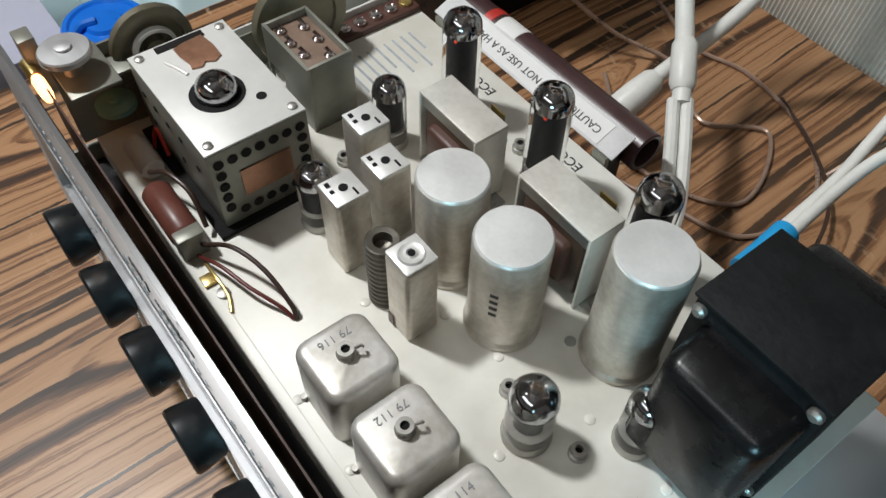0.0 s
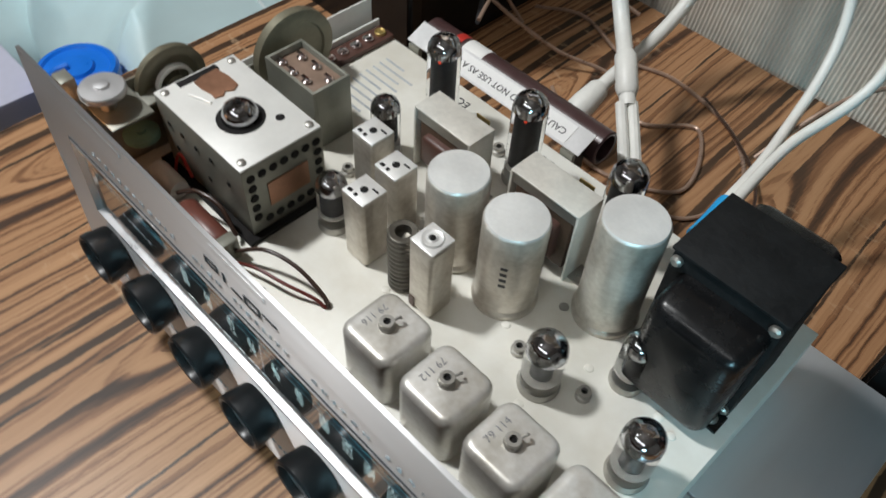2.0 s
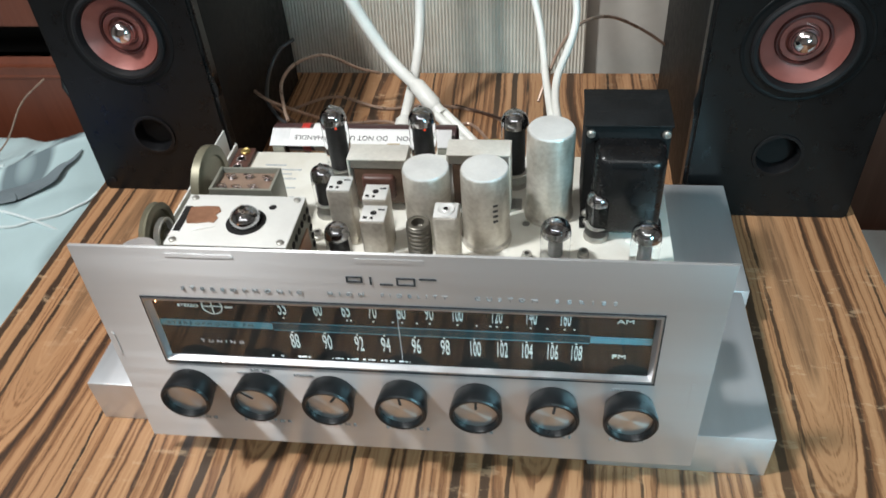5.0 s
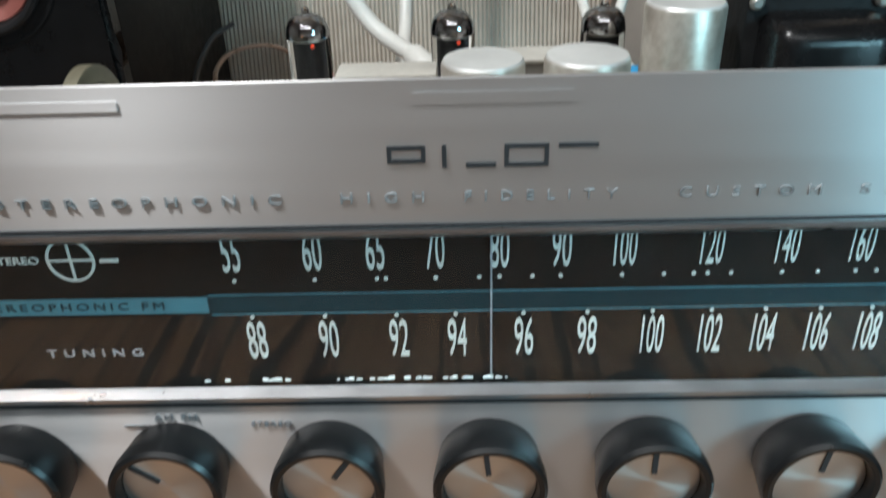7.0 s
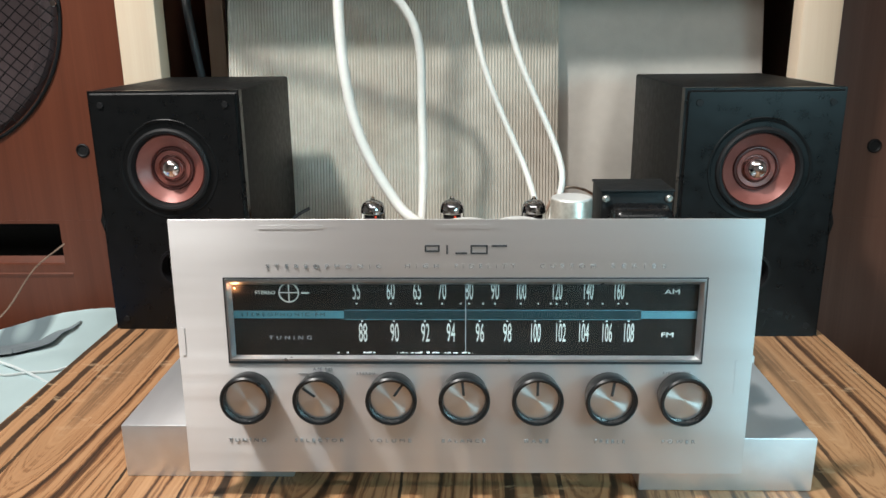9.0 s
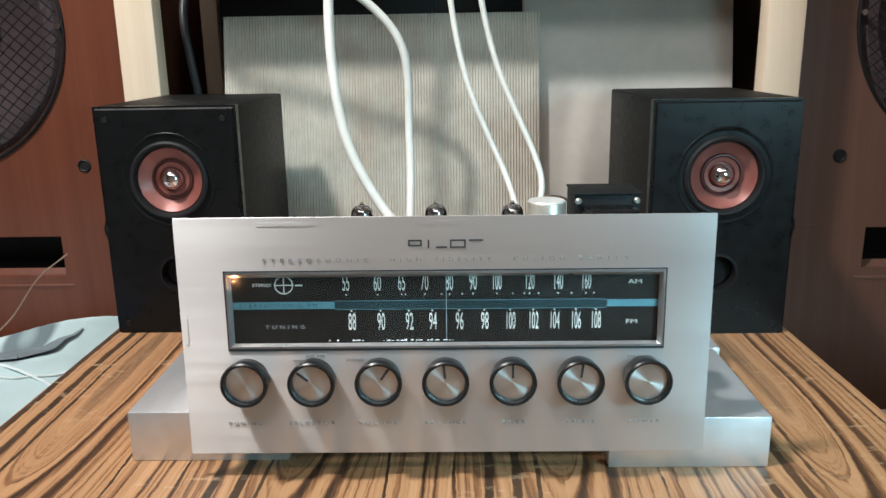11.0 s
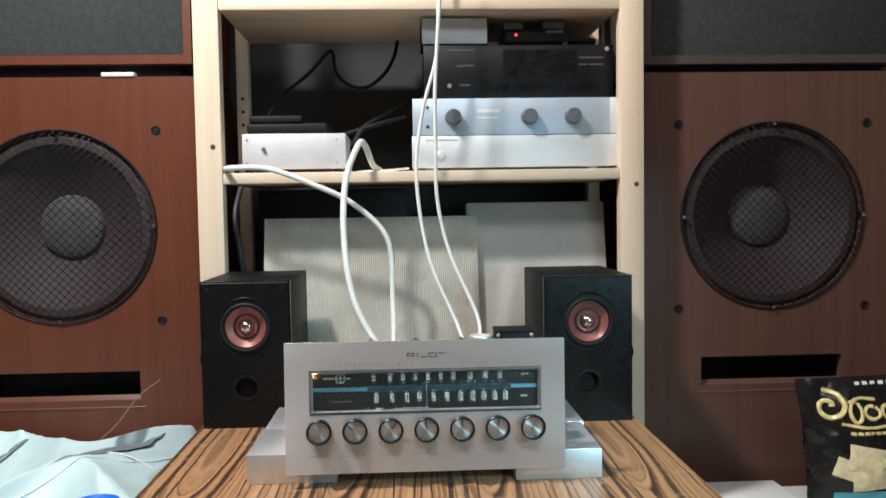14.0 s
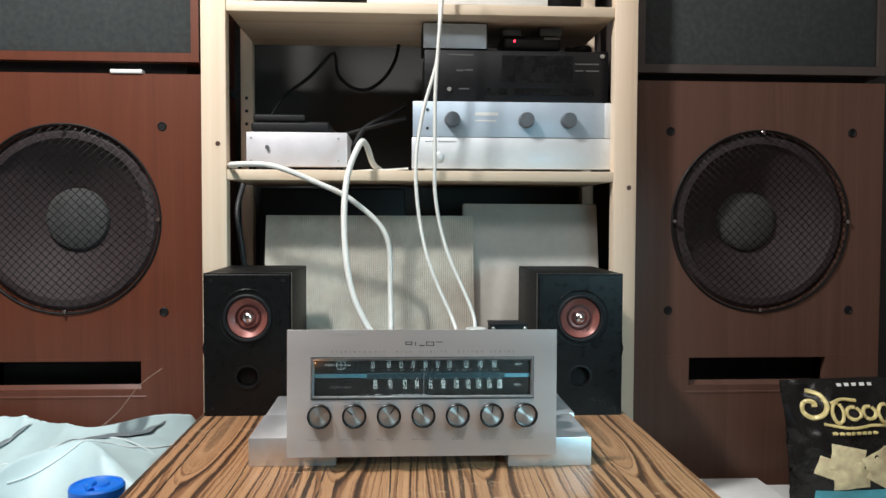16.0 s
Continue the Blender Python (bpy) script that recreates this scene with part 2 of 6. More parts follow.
PLATE = mat("cream_plated_steel", (0.82, 0.82, 0.765), 0.40, 0.05, 0.06, 14, 0.03, 250, tint=(0.75, 0.72, 0.63))
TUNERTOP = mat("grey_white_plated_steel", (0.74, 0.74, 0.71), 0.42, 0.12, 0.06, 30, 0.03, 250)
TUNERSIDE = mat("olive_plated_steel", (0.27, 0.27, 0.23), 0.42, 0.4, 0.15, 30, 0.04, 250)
BLACK = mat("black_plastic", (0.007, 0.007, 0.008), 0.42, 0, 0.2, 80, spec=0.3)
KNOBBLACK = mat("black_knob_plastic", (0.008, 0.009, 0.010), 0.32, 0, 0.2, 90, spec=0.4)
VINYL = mat("black_vinyl_wrap", (0.0055, 0.0058, 0.0062), 0.50, 0, 0.2, 120, 0.12, 900, spec=0.16)
BAFFLE = mat("satin_black_baffle", (0.006, 0.0065, 0.007), 0.30, 0, 0.15, 60, 0.03, 700, spec=0.26)
TAPE = mat("black_crepe_tape", (0.008, 0.0088, 0.0095), 0.62, 0, 0.4, 60, 0.6, 180, spec=0.22)
LACQUER = mat("black_lacquer", (0.007, 0.007, 0.0075), 0.26, 0.0, 0.3, 60, 0.10, 90, spec=0.32)
WHITECABLE = mat("white_cable_sheath", (0.74, 0.74, 0.70), 0.42, 0, 0.06, 60)
WHITE = mat("white_paint", (0.78, 0.78, 0.76), 0.45, 0, 0.05, 40)
DIMINK = mat("dim_grey_ink", (0.085, 0.088, 0.09), 0.6, 0, 0.1, 100)
INK = mat("dark_ink", (0.035, 0.035, 0.038), 0.6, 0, 0.1, 100)
PANELINK = mat("worn_panel_ink", (0.30, 0.30, 0.305), 0.6, 0, 0.5, 260)
GREYINK = mat("faded_ink", (0.25, 0.25, 0.26), 0.6, 0, 0.15, 100)
DIALINK = mat("ivory_dial_ink", (0.52, 0.50, 0.46), 0.6, 0, 0.05, 100)
DIALBLACK = mat("black_dial_enamel", (0.008, 0.007, 0.0065), 0.5, 0, 0.2, 50, spec=0.15)
TEAL = mat("teal_dial_ink", (0.045, 0.135, 0.165), 0.5, 0, 0.1, 50)
TEALDARK = mat("deep_teal_dial_ink", (0.008, 0.024, 0.029), 0.5, 0, 0.1, 50, spec=0.2)
SPUN = mat("spun_aluminium", (0.66, 0.65, 0.64), 0.31, 0.9, 0.02, 25)
_b = SPUN.node_tree.nodes["Principled BSDF"]
_b.inputs["Anisotropic"].default_value = 0.85
_t = SPUN.node_tree.nodes.new("ShaderNodeTangent")
_t.direction_type, _t.axis = "RADIAL", "Y"
SPUN.node_tree.links.new(_t.outputs[0], _b.inputs["Tangent"])
PINKCONE = mat("copper_pink_cone", (0.26, 0.085, 0.070), 0.38, 0.2, 0.12, 60)
CHROME = mat("polished_metal", (0.78, 0.70, 0.70), 0.12, 1.0, 0.04, 60)
DARKCHROME = mat("getter_mirror", (0.48, 0.48, 0.50), 0.07, 1.0, 0.30, 90)
RUBBER = mat("black_rubber", (0.008, 0.008, 0.009), 0.6, 0, 0.2, 60, spec=0.3)
CONE = mat("paper_cone", (0.043, 0.028, 0.030), 0.7, 0, 0.2, 40, 0.2, 400)
DUSTCAP = mat("grey_dust_cap", (0.075, 0.074, 0.074), 0.75, 0, 0.2, 60, 0.2, 400, spec=0.3)
MESHMETAL = mat("black_expanded_metal", (0.011, 0.010, 0.011), 0.30, 0.4, 0.2, 60)
CLOTH = mat("grille_cloth", (0.040, 0.047, 0.047), 0.85, 0, 0.3, 90, 0.3, 1500, spec=0.4)
# near-black colour that paints the shade in holes, bores and gaps
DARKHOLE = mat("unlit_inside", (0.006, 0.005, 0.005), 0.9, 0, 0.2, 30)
FABRIC = mat("ribbed_grey_fabric", (0.56, 0.54, 0.48), 0.85, 0, 0.12, 7, 0.3, 700, tint=(0.46, 0.42, 0.36))
FABRIC2 = mat("grey_felt", (0.50, 0.48, 0.44), 0.9, 0, 0.12, 9, 0.3, 600)
# base colour kept very dark: holds the shade behind the shelf
WALL = mat("shaded_grey_wall_plaster", (0.050, 0.049, 0.048), 0.85, 0, 0.08, 3, 0.1, 60)
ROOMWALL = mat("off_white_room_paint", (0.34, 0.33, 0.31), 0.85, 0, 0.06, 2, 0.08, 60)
CEIL = mat("ceiling_paint", (0.50, 0.49, 0.47), 0.9, 0, 0.05, 2)
FLOORWOOD = grain("floor_boards", [(0.4, (0.10, 0.05, 0.025)), (0.6, (0.16, 0.085, 0.045)), (0.85, (0.22, 0.12, 0.065))], 4, 0.5, 20, 4, 0.45)
BROWN = mat("brown_phenolic", (0.085, 0.038, 0.028), 0.45, 0, 0.2, 80)
COPPERY = mat("coppery_foil", (0.40, 0.21, 0.13), 0.36, 0.6, 0.25, 40)
OLIVE = mat("olive_dial_drum", (0.20, 0.185, 0.13), 0.45, 0.4, 0.2, 40, 0.05, 200)
GREEN = mat("verdigris_plastic", (0.16, 0.30, 0.25), 0.5, 0, 0.2, 60)
MAROON = mat("maroon_tube", (0.060, 0.030, 0.030), 0.35, 0, 0.15, 60)
RED = mat("red_plastic", (0.50, 0.04, 0.03), 0.4, 0, 0.1, 60)
PAPER = mat("white_label_paper", (0.80, 0.80, 0.79), 0.6, 0, 0.05, 60)
BLUE = mat("blue_plastic_lid", (0.01, 0.17, 0.72), 0.33, 0, 0.1, 40)
CYANTAPE = mat("blue_sleeve", (0.02, 0.33, 0.68), 0.45, 0, 0.1, 60)
BAGPLASTIC = mat("pale_aqua_plastic_bag", (0.58, 0.75, 0.77), 0.46, 0, 0.12, 5, 0.1, 40, stretch=(1, 0.4, 1))
_nt = BAGPLASTIC.node_tree
_pb = _nt.nodes["Principled BSDF"]
_old = _pb.inputs["Base Color"].links[0].from_socket
_tc = _nt.nodes.new("ShaderNodeTexCoord")
_mp = _nt.nodes.new("ShaderNodeMapping")
_mp.inputs["Scale"].default_value, _mp.inputs["Rotation"].default_value = (7.0, 2.2, 4.0), (0, 0, 0.7)
_nz = _nt.nodes.new("ShaderNodeTexNoise")
_nz.inputs["Scale"].default_value, _nz.inputs["Detail"].default_value, _nz.inputs["Distortion"].default_value = 1.0, 1.0, 0.8
_rp = _nt.nodes.new("ShaderNodeValToRGB")
for _p, _v in ((0.0, 0), (0.60, 0), (0.625, 1), (0.66, 1), (0.70, 0.25), (1.0, 0.25)):
    if _p in (0.0, 1.0):
        _rp.color_ramp.elements[int(_p)].color = (_v, _v, _v, 1)
    else:
        _rp.color_ramp.elements.new(_p).color = (_v, _v, _v, 1)
_mx = _nt.nodes.new("ShaderNodeMix")
_mx.data_type = "RGBA"
_mx.inputs[7].default_value = (0.14, 0.19, 0.21, 1)
_nt.links.new(_tc.outputs["Object"], _mp.inputs[0])
_nt.links.new(_mp.outputs[0], _nz.inputs["Vector"])
_nt.links.new(_nz.outputs[0], _rp.inputs[0])
_nt.links.new(_rp.outputs[0], _mx.inputs[0])
_nt.links.new(_old, _mx.inputs[6])
_nt.links.new(_mx.outputs[2], _pb.inputs["Base Color"])
BAGGREY = mat("slate_grey_bag_print", (0.17, 0.21, 0.23), 0.4, 0, 0.25, 12)
FOLDPLASTIC = mat("white_folded_plastic", (0.72, 0.80, 0.81), 0.45, 0, 0.08, 40)
LAVENDER = mat("pale_lavender_card", (0.50, 0.51, 0.62), 0.6, 0, 0.05, 20)
BAGBLACK = mat("black_foil_packet", (0.016, 0.015, 0.015), 0.24, 0.2, 0.3, 20, 0.1, 60)
GOLD = mat("gold_print", (0.88, 0.74, 0.34), 0.4, 0.1, 0.1, 40)
CHIP = mat("toasted_chip_print", (0.90, 0.74, 0.46), 0.5, 0, 0.25, 60)
AQUA = mat("aqua_print", (0.10, 0.48, 0.60), 0.4, 0, 0.2, 30)
SILVERBLUE = mat("blue_grey_faceplate", (0.52, 0.62, 0.72), 0.42, 0.35, 0.05, 30)
SILVER = mat("silver_faceplate", (0.72, 0.75, 0.77), 0.42, 0.35, 0.05, 30)
SILVERPINK = mat("silver_case", (0.68, 0.66, 0.69), 0.45, 0.3, 0.05, 30)
GREYKNOB = mat("grey_knob", (0.16, 0.18, 0.20), 0.4, 0.5, 0.1, 60)
WIRECLEAR = mat("clear_speaker_wire", (0.36, 0.25, 0.19), 0.30, 0.3, 0.25, 80)
WIREBROWN = mat("brown_wire", (0.05, 0.028, 0.02), 0.4, 0, 0.2, 80)
WIREGREY = mat("dark_grey_wire", (0.04, 0.04, 0.042), 0.45, 0, 0.2, 80)
GLASS = glass("tube_glass", (0.97, 0.98, 0.98), 0.01, 1.12)
PANE = glass("dial_glass", (0.97, 0.98, 0.98), 0.01, 1.42)
TUBEGREY = mat("tube_plate_grey", (0.24, 0.24, 0.245), 0.5, 0.6, 0.2, 200)
TUBEBLACK = mat("tube_plate_black", (0.035, 0.035, 0.037), 0.5, 0.4, 0.3, 200)
MICA = mat("mica", (0.62, 0.60, 0.55), 0.5, 0, 0.1, 90)
HEATER = glow("glowing_heater", (1.0, 0.08, 0.03), 0.6)
BULB = glow("glowing_dial_bulb", (1.0, 0.45, 0.18), 6.0)
LED = glow("red_led", (1.0, 0.03, 0.06), 4.0)
CLEARPLASTIC = glass("clear_jar_plastic", (0.92, 0.95, 0.96), 0.15, 1.3)
CLAMP = mat("greyed_plate", (0.70, 0.68, 0.62), 0.42, 0.25, 0.15, 50, 0.05, 250)
BRASS = mat("brass", (0.62, 0.47, 0.18), 0.35, 0.9, 0.1, 60)


# ---------------- mesh helpers ----------------
def box(x0, x1, y0, y1, z0, z1, bev=0.0, seg=2, bm=None):
    b = bmesh.new()
    bmesh.ops.create_cube(b, size=1, matrix=Matrix.Translation(((x0 + x1) / 2, (y0 + y1) / 2, (z0 + z1) / 2)) @ Matrix.Diagonal((x1 - x0, y1 - y0, z1 - z0, 1)))
    if bev:
        bmesh.ops.bevel(b, geom=b.edges[:], offset=bev, segments=seg, affect="EDGES", profile=0.5)
    return join(bm, b)


def join(bm, b):
    if bm is None:
        return b
    me = bpy.data.meshes.new("tmp")
    b.to_mesh(me)
    b.free()
    bm.from_mesh(me)
    bpy.data.meshes.remove(me)
    return bm


def lathe(prof, at=(0, 0, 0), axis="Z", n=32, bm=None):
    """Turned form: (radius, height) from bottom to top along the axis."""
    b = bmesh.new()
    rings = []
    for r, h in prof:
        if r < 1e-6:
            rings.append([b.verts.new((0, 0, h))])
        else:
            rings.append([b.verts.new((r * math.cos(2 * math.pi * i / n), r * math.sin(2 * math.pi * i / n), h)) for i in range(n)])
    for p, q in zip(rings, rings[1:]):
        for i in range(n):
            j = (i + 1) % n
            if len(p) == 1 and len(q) == 1:
                continue
            if len(p) == 1:
                b.faces.new((p[0], q[j], q[i]))
            elif len(q) == 1:
                b.faces.new((p[i], p[j], q[0]))
            else:
                b.faces.new((p[i], p[j], q[j], q[i]))
    turn = {"Z": Matrix(), "Y": Matrix.Rotation(radians(90), 4, "X"), "X": Matrix.Rotation(radians(90), 4, "Y")}[axis]
    b.transform(Matrix.Translation(at) @ turn)
    bmesh.ops.recalc_face_normals(b, faces=b.faces[:])
    return join(bm, b)


def rod(r, h0, h1, at, axis="Z", n=24, bev=0.0, bm=None):
    e = bev or min(r, abs(h1 - h0)) * 0.08
    return lathe([(0, h0), (r - e, h0), (r, h0 + e), (r, h1 - e), (r - e, h1), (0, h1)], at, axis, n, bm)


def spline(pts, step=8):
    """Points on a smooth line through pts."""
    P = [Vector(p) for p in pts]
    P = [2 * P[0] - P[1]] + P + [2 * P[-1] - P[-2]]
    out = []
    for i in range(1, len(P) - 2):
        for k in range(step):
            t = k / step
            a, b, c, d = P[i - 1], P[i], P[i + 1], P[i + 2]
            out.append(0.5 * (2 * b + (c - a) * t + (2 * a - 5 * b + 4 * c - d) * t * t + (3 * b - a - 3 * c + d) * t ** 3))
    out.append(P[-2])
    return out


def hose(pts, r, n=10, step=8, bm=None, r1=None):
    """A round cable along a smooth line."""
    line = spline(pts, step)
    b = bmesh.new()
    side = Vector((0.31, 0.17, 0.93))
    rings = []
    for i, p in enumerate(line):
        d = (line[min(i + 1, len(line) - 1)] - line[max(i - 1, 0)]).normalized()
        side = (side - d * side.dot(d)).normalized()
        up = d.cross(side)
        rr = r if r1 is None else r + (r1 - r) * i / (len(line) - 1)
        rings.append([b.verts.new(p + rr * (side * math.cos(2 * math.pi * k / n) + up * math.sin(2 * math.pi * k / n))) for k in range(n)])
    for p, q in zip(rings, rings[1:]):
        for k in range(n):
            b.faces.new((p[k], p[(k + 1) % n], q[(k + 1) % n], q[k]))
    b.faces.new(rings[0][::-1])
    b.faces.new(rings[-1])
    bmesh.ops.recalc_face_normals(b, faces=b.faces[:])
    return join(bm, b)


def holed(x0, x1, z0, z1, y0, y1, holes, bm=None):
    """An upright plate between y0 and y1 with rectangular openings (hx0, hx1, hz0, hz1) through it."""
    b = bmesh.new()
    xs = sorted({x0, x1, *[h[0] for h in holes], *[h[1] for h in holes]})
    zs = sorted({z0, z1, *[h[2] for h in holes], *[h[3] for h in holes]})
    cache = {}

    def v(x, y, z):
        if (x, y, z) not in cache:
            cache[(x, y, z)] = b.verts.new((x, y, z))
        return cache[(x, y, z)]
    solid = {(i, j): not any(h[0] <= (xs[i] + xs[i + 1]) / 2 <= h[1] and h[2] <= (zs[j] + zs[j + 1]) / 2 <= h[3] for h in holes)
             for i in range(len(xs) - 1) for j in range(len(zs) - 1)}
    for (i, j), s in solid.items():
        if not s:
            continue
        a, c, d, e = xs[i], xs[i + 1], zs[j], zs[j + 1]
        b.faces.new((v(a, y0, d), v(c, y0, d), v(c, y0, e), v(a, y0, e)))
        b.faces.new((v(a, y1, d), v(a, y1, e), v(c, y1, e), v(c, y1, d)))
        for (di, dj), (p, q) in {(-1, 0): ((a, d), (a, e)), (1, 0): ((c, d), (c, e)), (0, -1): ((a, d), (c, d)), (0, 1): ((a, e), (c, e))}.items():
            if not solid.get((i + di, j + dj), False):
                b.faces.new((v(p[0], y0, p[1]), v(q[0], y0, q[1]), v(q[0], y1, q[1]), v(p[0], y1, p[1])))
    bmesh.ops.recalc_face_normals(b, faces=b.faces[:])
    return join(bm, b)


def disc_holed(x0, x1, z0, z1, y0, y1, cx, cz, r, n=64, bm=None):
    """An upright board with a round opening."""
    b = bmesh.new()
    inner, outer = [], []
    for i in range(n):
        a = 2 * math.pi * (i + 0.5) / n
        c, s = math.cos(a), math.sin(a)
        k = min((x1 - cx if c > 0 else x0 - cx) / c, (z1 - cz if s > 0 else z0 - cz) / s)
        inner.append((cx + r * c, cz + r * s))
        outer.append((cx + k * c, cz + k * s))
    corners = [(x1, z1), (x0, z1), (x0, z0), (x1, z0)]
    for cxn in corners:
        j = min(range(n), key=lambda i: (outer[i][0] - cxn[0]) ** 2 + (outer[i][1] - cxn[1]) ** 2)
        outer[j] = cxn
    vs = [[b.verts.new((p[0], y, p[1])) for p in ring] for y in (y0, y1) for ring in (inner, outer)]
    for i in range(n):
        j = (i + 1) % n
        b.faces.new((vs[0][i], vs[0][j], vs[1][j], vs[1][i]))
        b.faces.new((vs[2][i], vs[3][i], vs[3][j], vs[2][j]))
        b.faces.new((vs[0][i], vs[2][i], vs[2][j], vs[0][j]))
        b.faces.new((vs[1][i], vs[1][j], vs[3][j], vs[3][i]))
    bmesh.ops.recalc_face_normals(b, faces=b.faces[:])
    return join(bm, b)


ROOTS = {}


def thing(name, at, label, category, group=""):
    """An Empty at the thing's base; its parts are given in world places."""
    ob = tagged(new(name), label, category, group)
    ob.empty_display_size = 0.01
    ob.location = at
    ROOTS[ob.name] = Vector(at)
    return ob


def part(name, bm, material, parent=None, label="", smooth=True, angle=35):
    """One mesh object under a thing or under a part."""
    root = parent
    while root is not None and root.parent is not None:
        root = root.parent
    if root is not None:
        bm.transform(Matrix.Translation(-ROOTS.get(root.name, Vector())))
    me = bpy.data.meshes.new(name)
    if smooth:
        for f in bm.faces:
            f.smooth = True
        for e in bm.edges:
            if len(e.link_faces) == 2 and e.calc_face_angle(0) > radians(angle):
                e.smooth = False
    bm.to_mesh(me)
    bm.free()
    me.materials.append(material)
    ob = new(name, me)
    if parent is not None:
        ob.parent = parent
    if label:
        ob["label"] = label
    return ob


def solid(name, bm, material, label, category, kind="", group=""):
    """A thing that is one mesh."""
    return tagged(part(name, bm, material), label, category, group, kind)


def letters(name, text, size, m, parent, material, depth=0.0002, wide=1.0, space=1.0, fit=0.0):
    """Raised lettering with the built-in font, centred, at the pose m."""
    cu = bpy.data.curves.new("lettering", "FONT")
    cu.body, cu.size, cu.align_x, cu.align_y, cu.extrude, cu.space_character = text, size, "CENTER", "CENTER", depth, space
    cu.resolution_u = 3
    ob = new("lettering", cu)
    dg = bpy.context.evaluated_depsgraph_get()
    me = bpy.data.meshes.new_from_object(ob.evaluated_get(dg))
    bpy.data.objects.remove(ob)
    bpy.data.curves.remove(cu)
    bm = bmesh.new()
    bm.from_mesh(me)
    bpy.data.meshes.remove(me)
    if fit:
        wide = fit / (max(v.co.x for v in bm.verts) - min(v.co.x for v in bm.verts))
    bm.transform(m @ Matrix.Diagonal((wide, 1, 1, 1)))
    return part(name, bm, material, parent, smooth=False)


def upright(x, y, z):
    return pose(x, y, z, 90, 0, 0)


# ---------------- the room ----------------
FL = -0.46
solid("floor", box(-2.2, 2.4, -2.3, 1.05, FL - 0.05, FL), FLOORWOOD, "brown wooden floor", "floor", "structure")
solid("wall_north", box(-2.2, 2.4, 0.95, 1.05, FL, 1.95), WALL, "grey wall darkened for the shade behind the shelf", "wall", "structure")
solid("wall_south", box(-2.2, 2.4, -2.3, -2.2, FL, 1.95), ROOMWALL, "plain off-white wall", "wall", "structure")
solid("wall_west", box(-2.2, -2.1, -2.2, 0.95, FL, 1.95), ROOMWALL, "plain off-white wall", "wall", "structure")
solid("wall_east", box(2.3, 2.4, -2.2, 0.95, FL, 1.95), ROOMWALL, "plain off-white wall", "wall", "structure")
solid("ceiling", box(-2.2, 2.4, -2.3, 1.05, 1.95, 2.0), CEIL, "plain pale ceiling", "ceiling", "structure")

# ---------------- the table ----------------
tbl = thing("table", (0, 0.17, FL), "square table with zebrano striped wood top and black edge", "table")
b = bmesh.new()
TX0, TX1, TY0, TY1, RC = -0.378, 0.367, -0.212, 0.548, 0.018
ring = []
for cx, cy, a0 in ((TX1 - RC, TY1 - RC, 0), (TX0 + RC, TY1 - RC, 90), (TX0 + RC, TY0 + RC, 180), (TX1 - RC, TY0 + RC, 270)):
    for k in range(7):
        a = radians(a0 + 15 * k)
        ring.append((cx + RC * math.cos(a), cy + RC * math.sin(a)))
f0 = b.faces.new([b.verts.new((x, y, 0)) for x, y in ring])
ext = bmesh.ops.extrude_face_region(b, geom=[f0])
bmesh.ops.translate(b, verts=[v for v in ext["geom"] if isinstance(v, bmesh.types.BMVert)], vec=(0, 0, -0.004))
bmesh.ops.recalc_face_normals(b, faces=b.faces[:])
part("tabletop", b, ZEBRA, tbl, "zebrano veneer with black and orange-brown stripes")
b = bmesh.new()
f0 = b.faces.new([b.verts.new((x * 1.003, (y - 0.17) * 1.003 + 0.17, -0.0041)) for x, y in ring])
ext = bmesh.ops.extrude_face_region(b, geom=[f0])
bmesh.ops.translate(b, verts=[v for v in ext["geom"] if isinstance(v, bmesh.types.BMVert)], vec=(0, 0, -0.024))
bmesh.ops.recalc_face_normals(b, faces=b.faces[:])
part("edge_board", b, BLACK, tbl, "black edge band")
for lx in (-0.33, 0.32):
    for ly in (-0.165, 0.50):
        part("leg", box(lx - 0.02, lx + 0.02, ly - 0.02, ly + 0.02, FL, -0.0283, 0.003), BLACK, tbl)

# ---------------- pine shelf ----------------
rack = thing("shelf_unit", (0.015, 0.67, FL), "pale pine open shelf unit with square posts", "shelf")
for px0, px1 in ((-0.427, -0.377), (0.405, 0.453)):
    for py0, py1 in ((0.52, 0.552), (0.80, 0.832)):
        if py0 > 0.7:
            px0, px1 = (px1 - 0.028, px1) if px0 < 0 else (px0, px0 + 0.028)
        post = part("post", box(px0, px1, py0, py1, FL, 1.6, 0.003), PINE, rack)
        if py0 > 0.7:
            for k in range(3):
                part("peg_hole", rod(0.004, -0.0006, 0.0006, ((px0 + px1) / 2, py0 - 0.0002, 0.565 + 0.03 * k), "Y", 12), INK, post)
        else:
            for kz in (0.45,):
                part("knot", rod(0.005, -0.0005, 0.0005, ((px0 + px1) / 2 + 0.008, py0 - 0.0002, kz - px0 * 0.1), "Y", 14), BROWN, post)
for z0 in (0.421, 0.755, 1.10):
    part("shelf_board", box(-0.3768, 0.4048, 0.522, 0.83, z0, z0 + 0.021, 0.002), PINE_X, rack)

# ---------------- boards leaning behind the table ----------------
b = bmesh.new()
N = 110
X0, X1 = -0.318, 0.127
H, LEANB = 0.381, 0.074
rows_v = []
for i in range(N * 4 + 1):
    x = X0 + (X1 - X0) * i / (N * 4)
    w = 0.0009 * math.cos(2 * math.pi * i / 4)
    rows_v.append((b.verts.new((x, 0.552 + w, 0.001)), b.verts.new((x, 0.552 + LEANB + w, H)), b.verts.new((x, 0.568 + LEANB, H)), b.verts.new((x, 0.568, 0.001))))
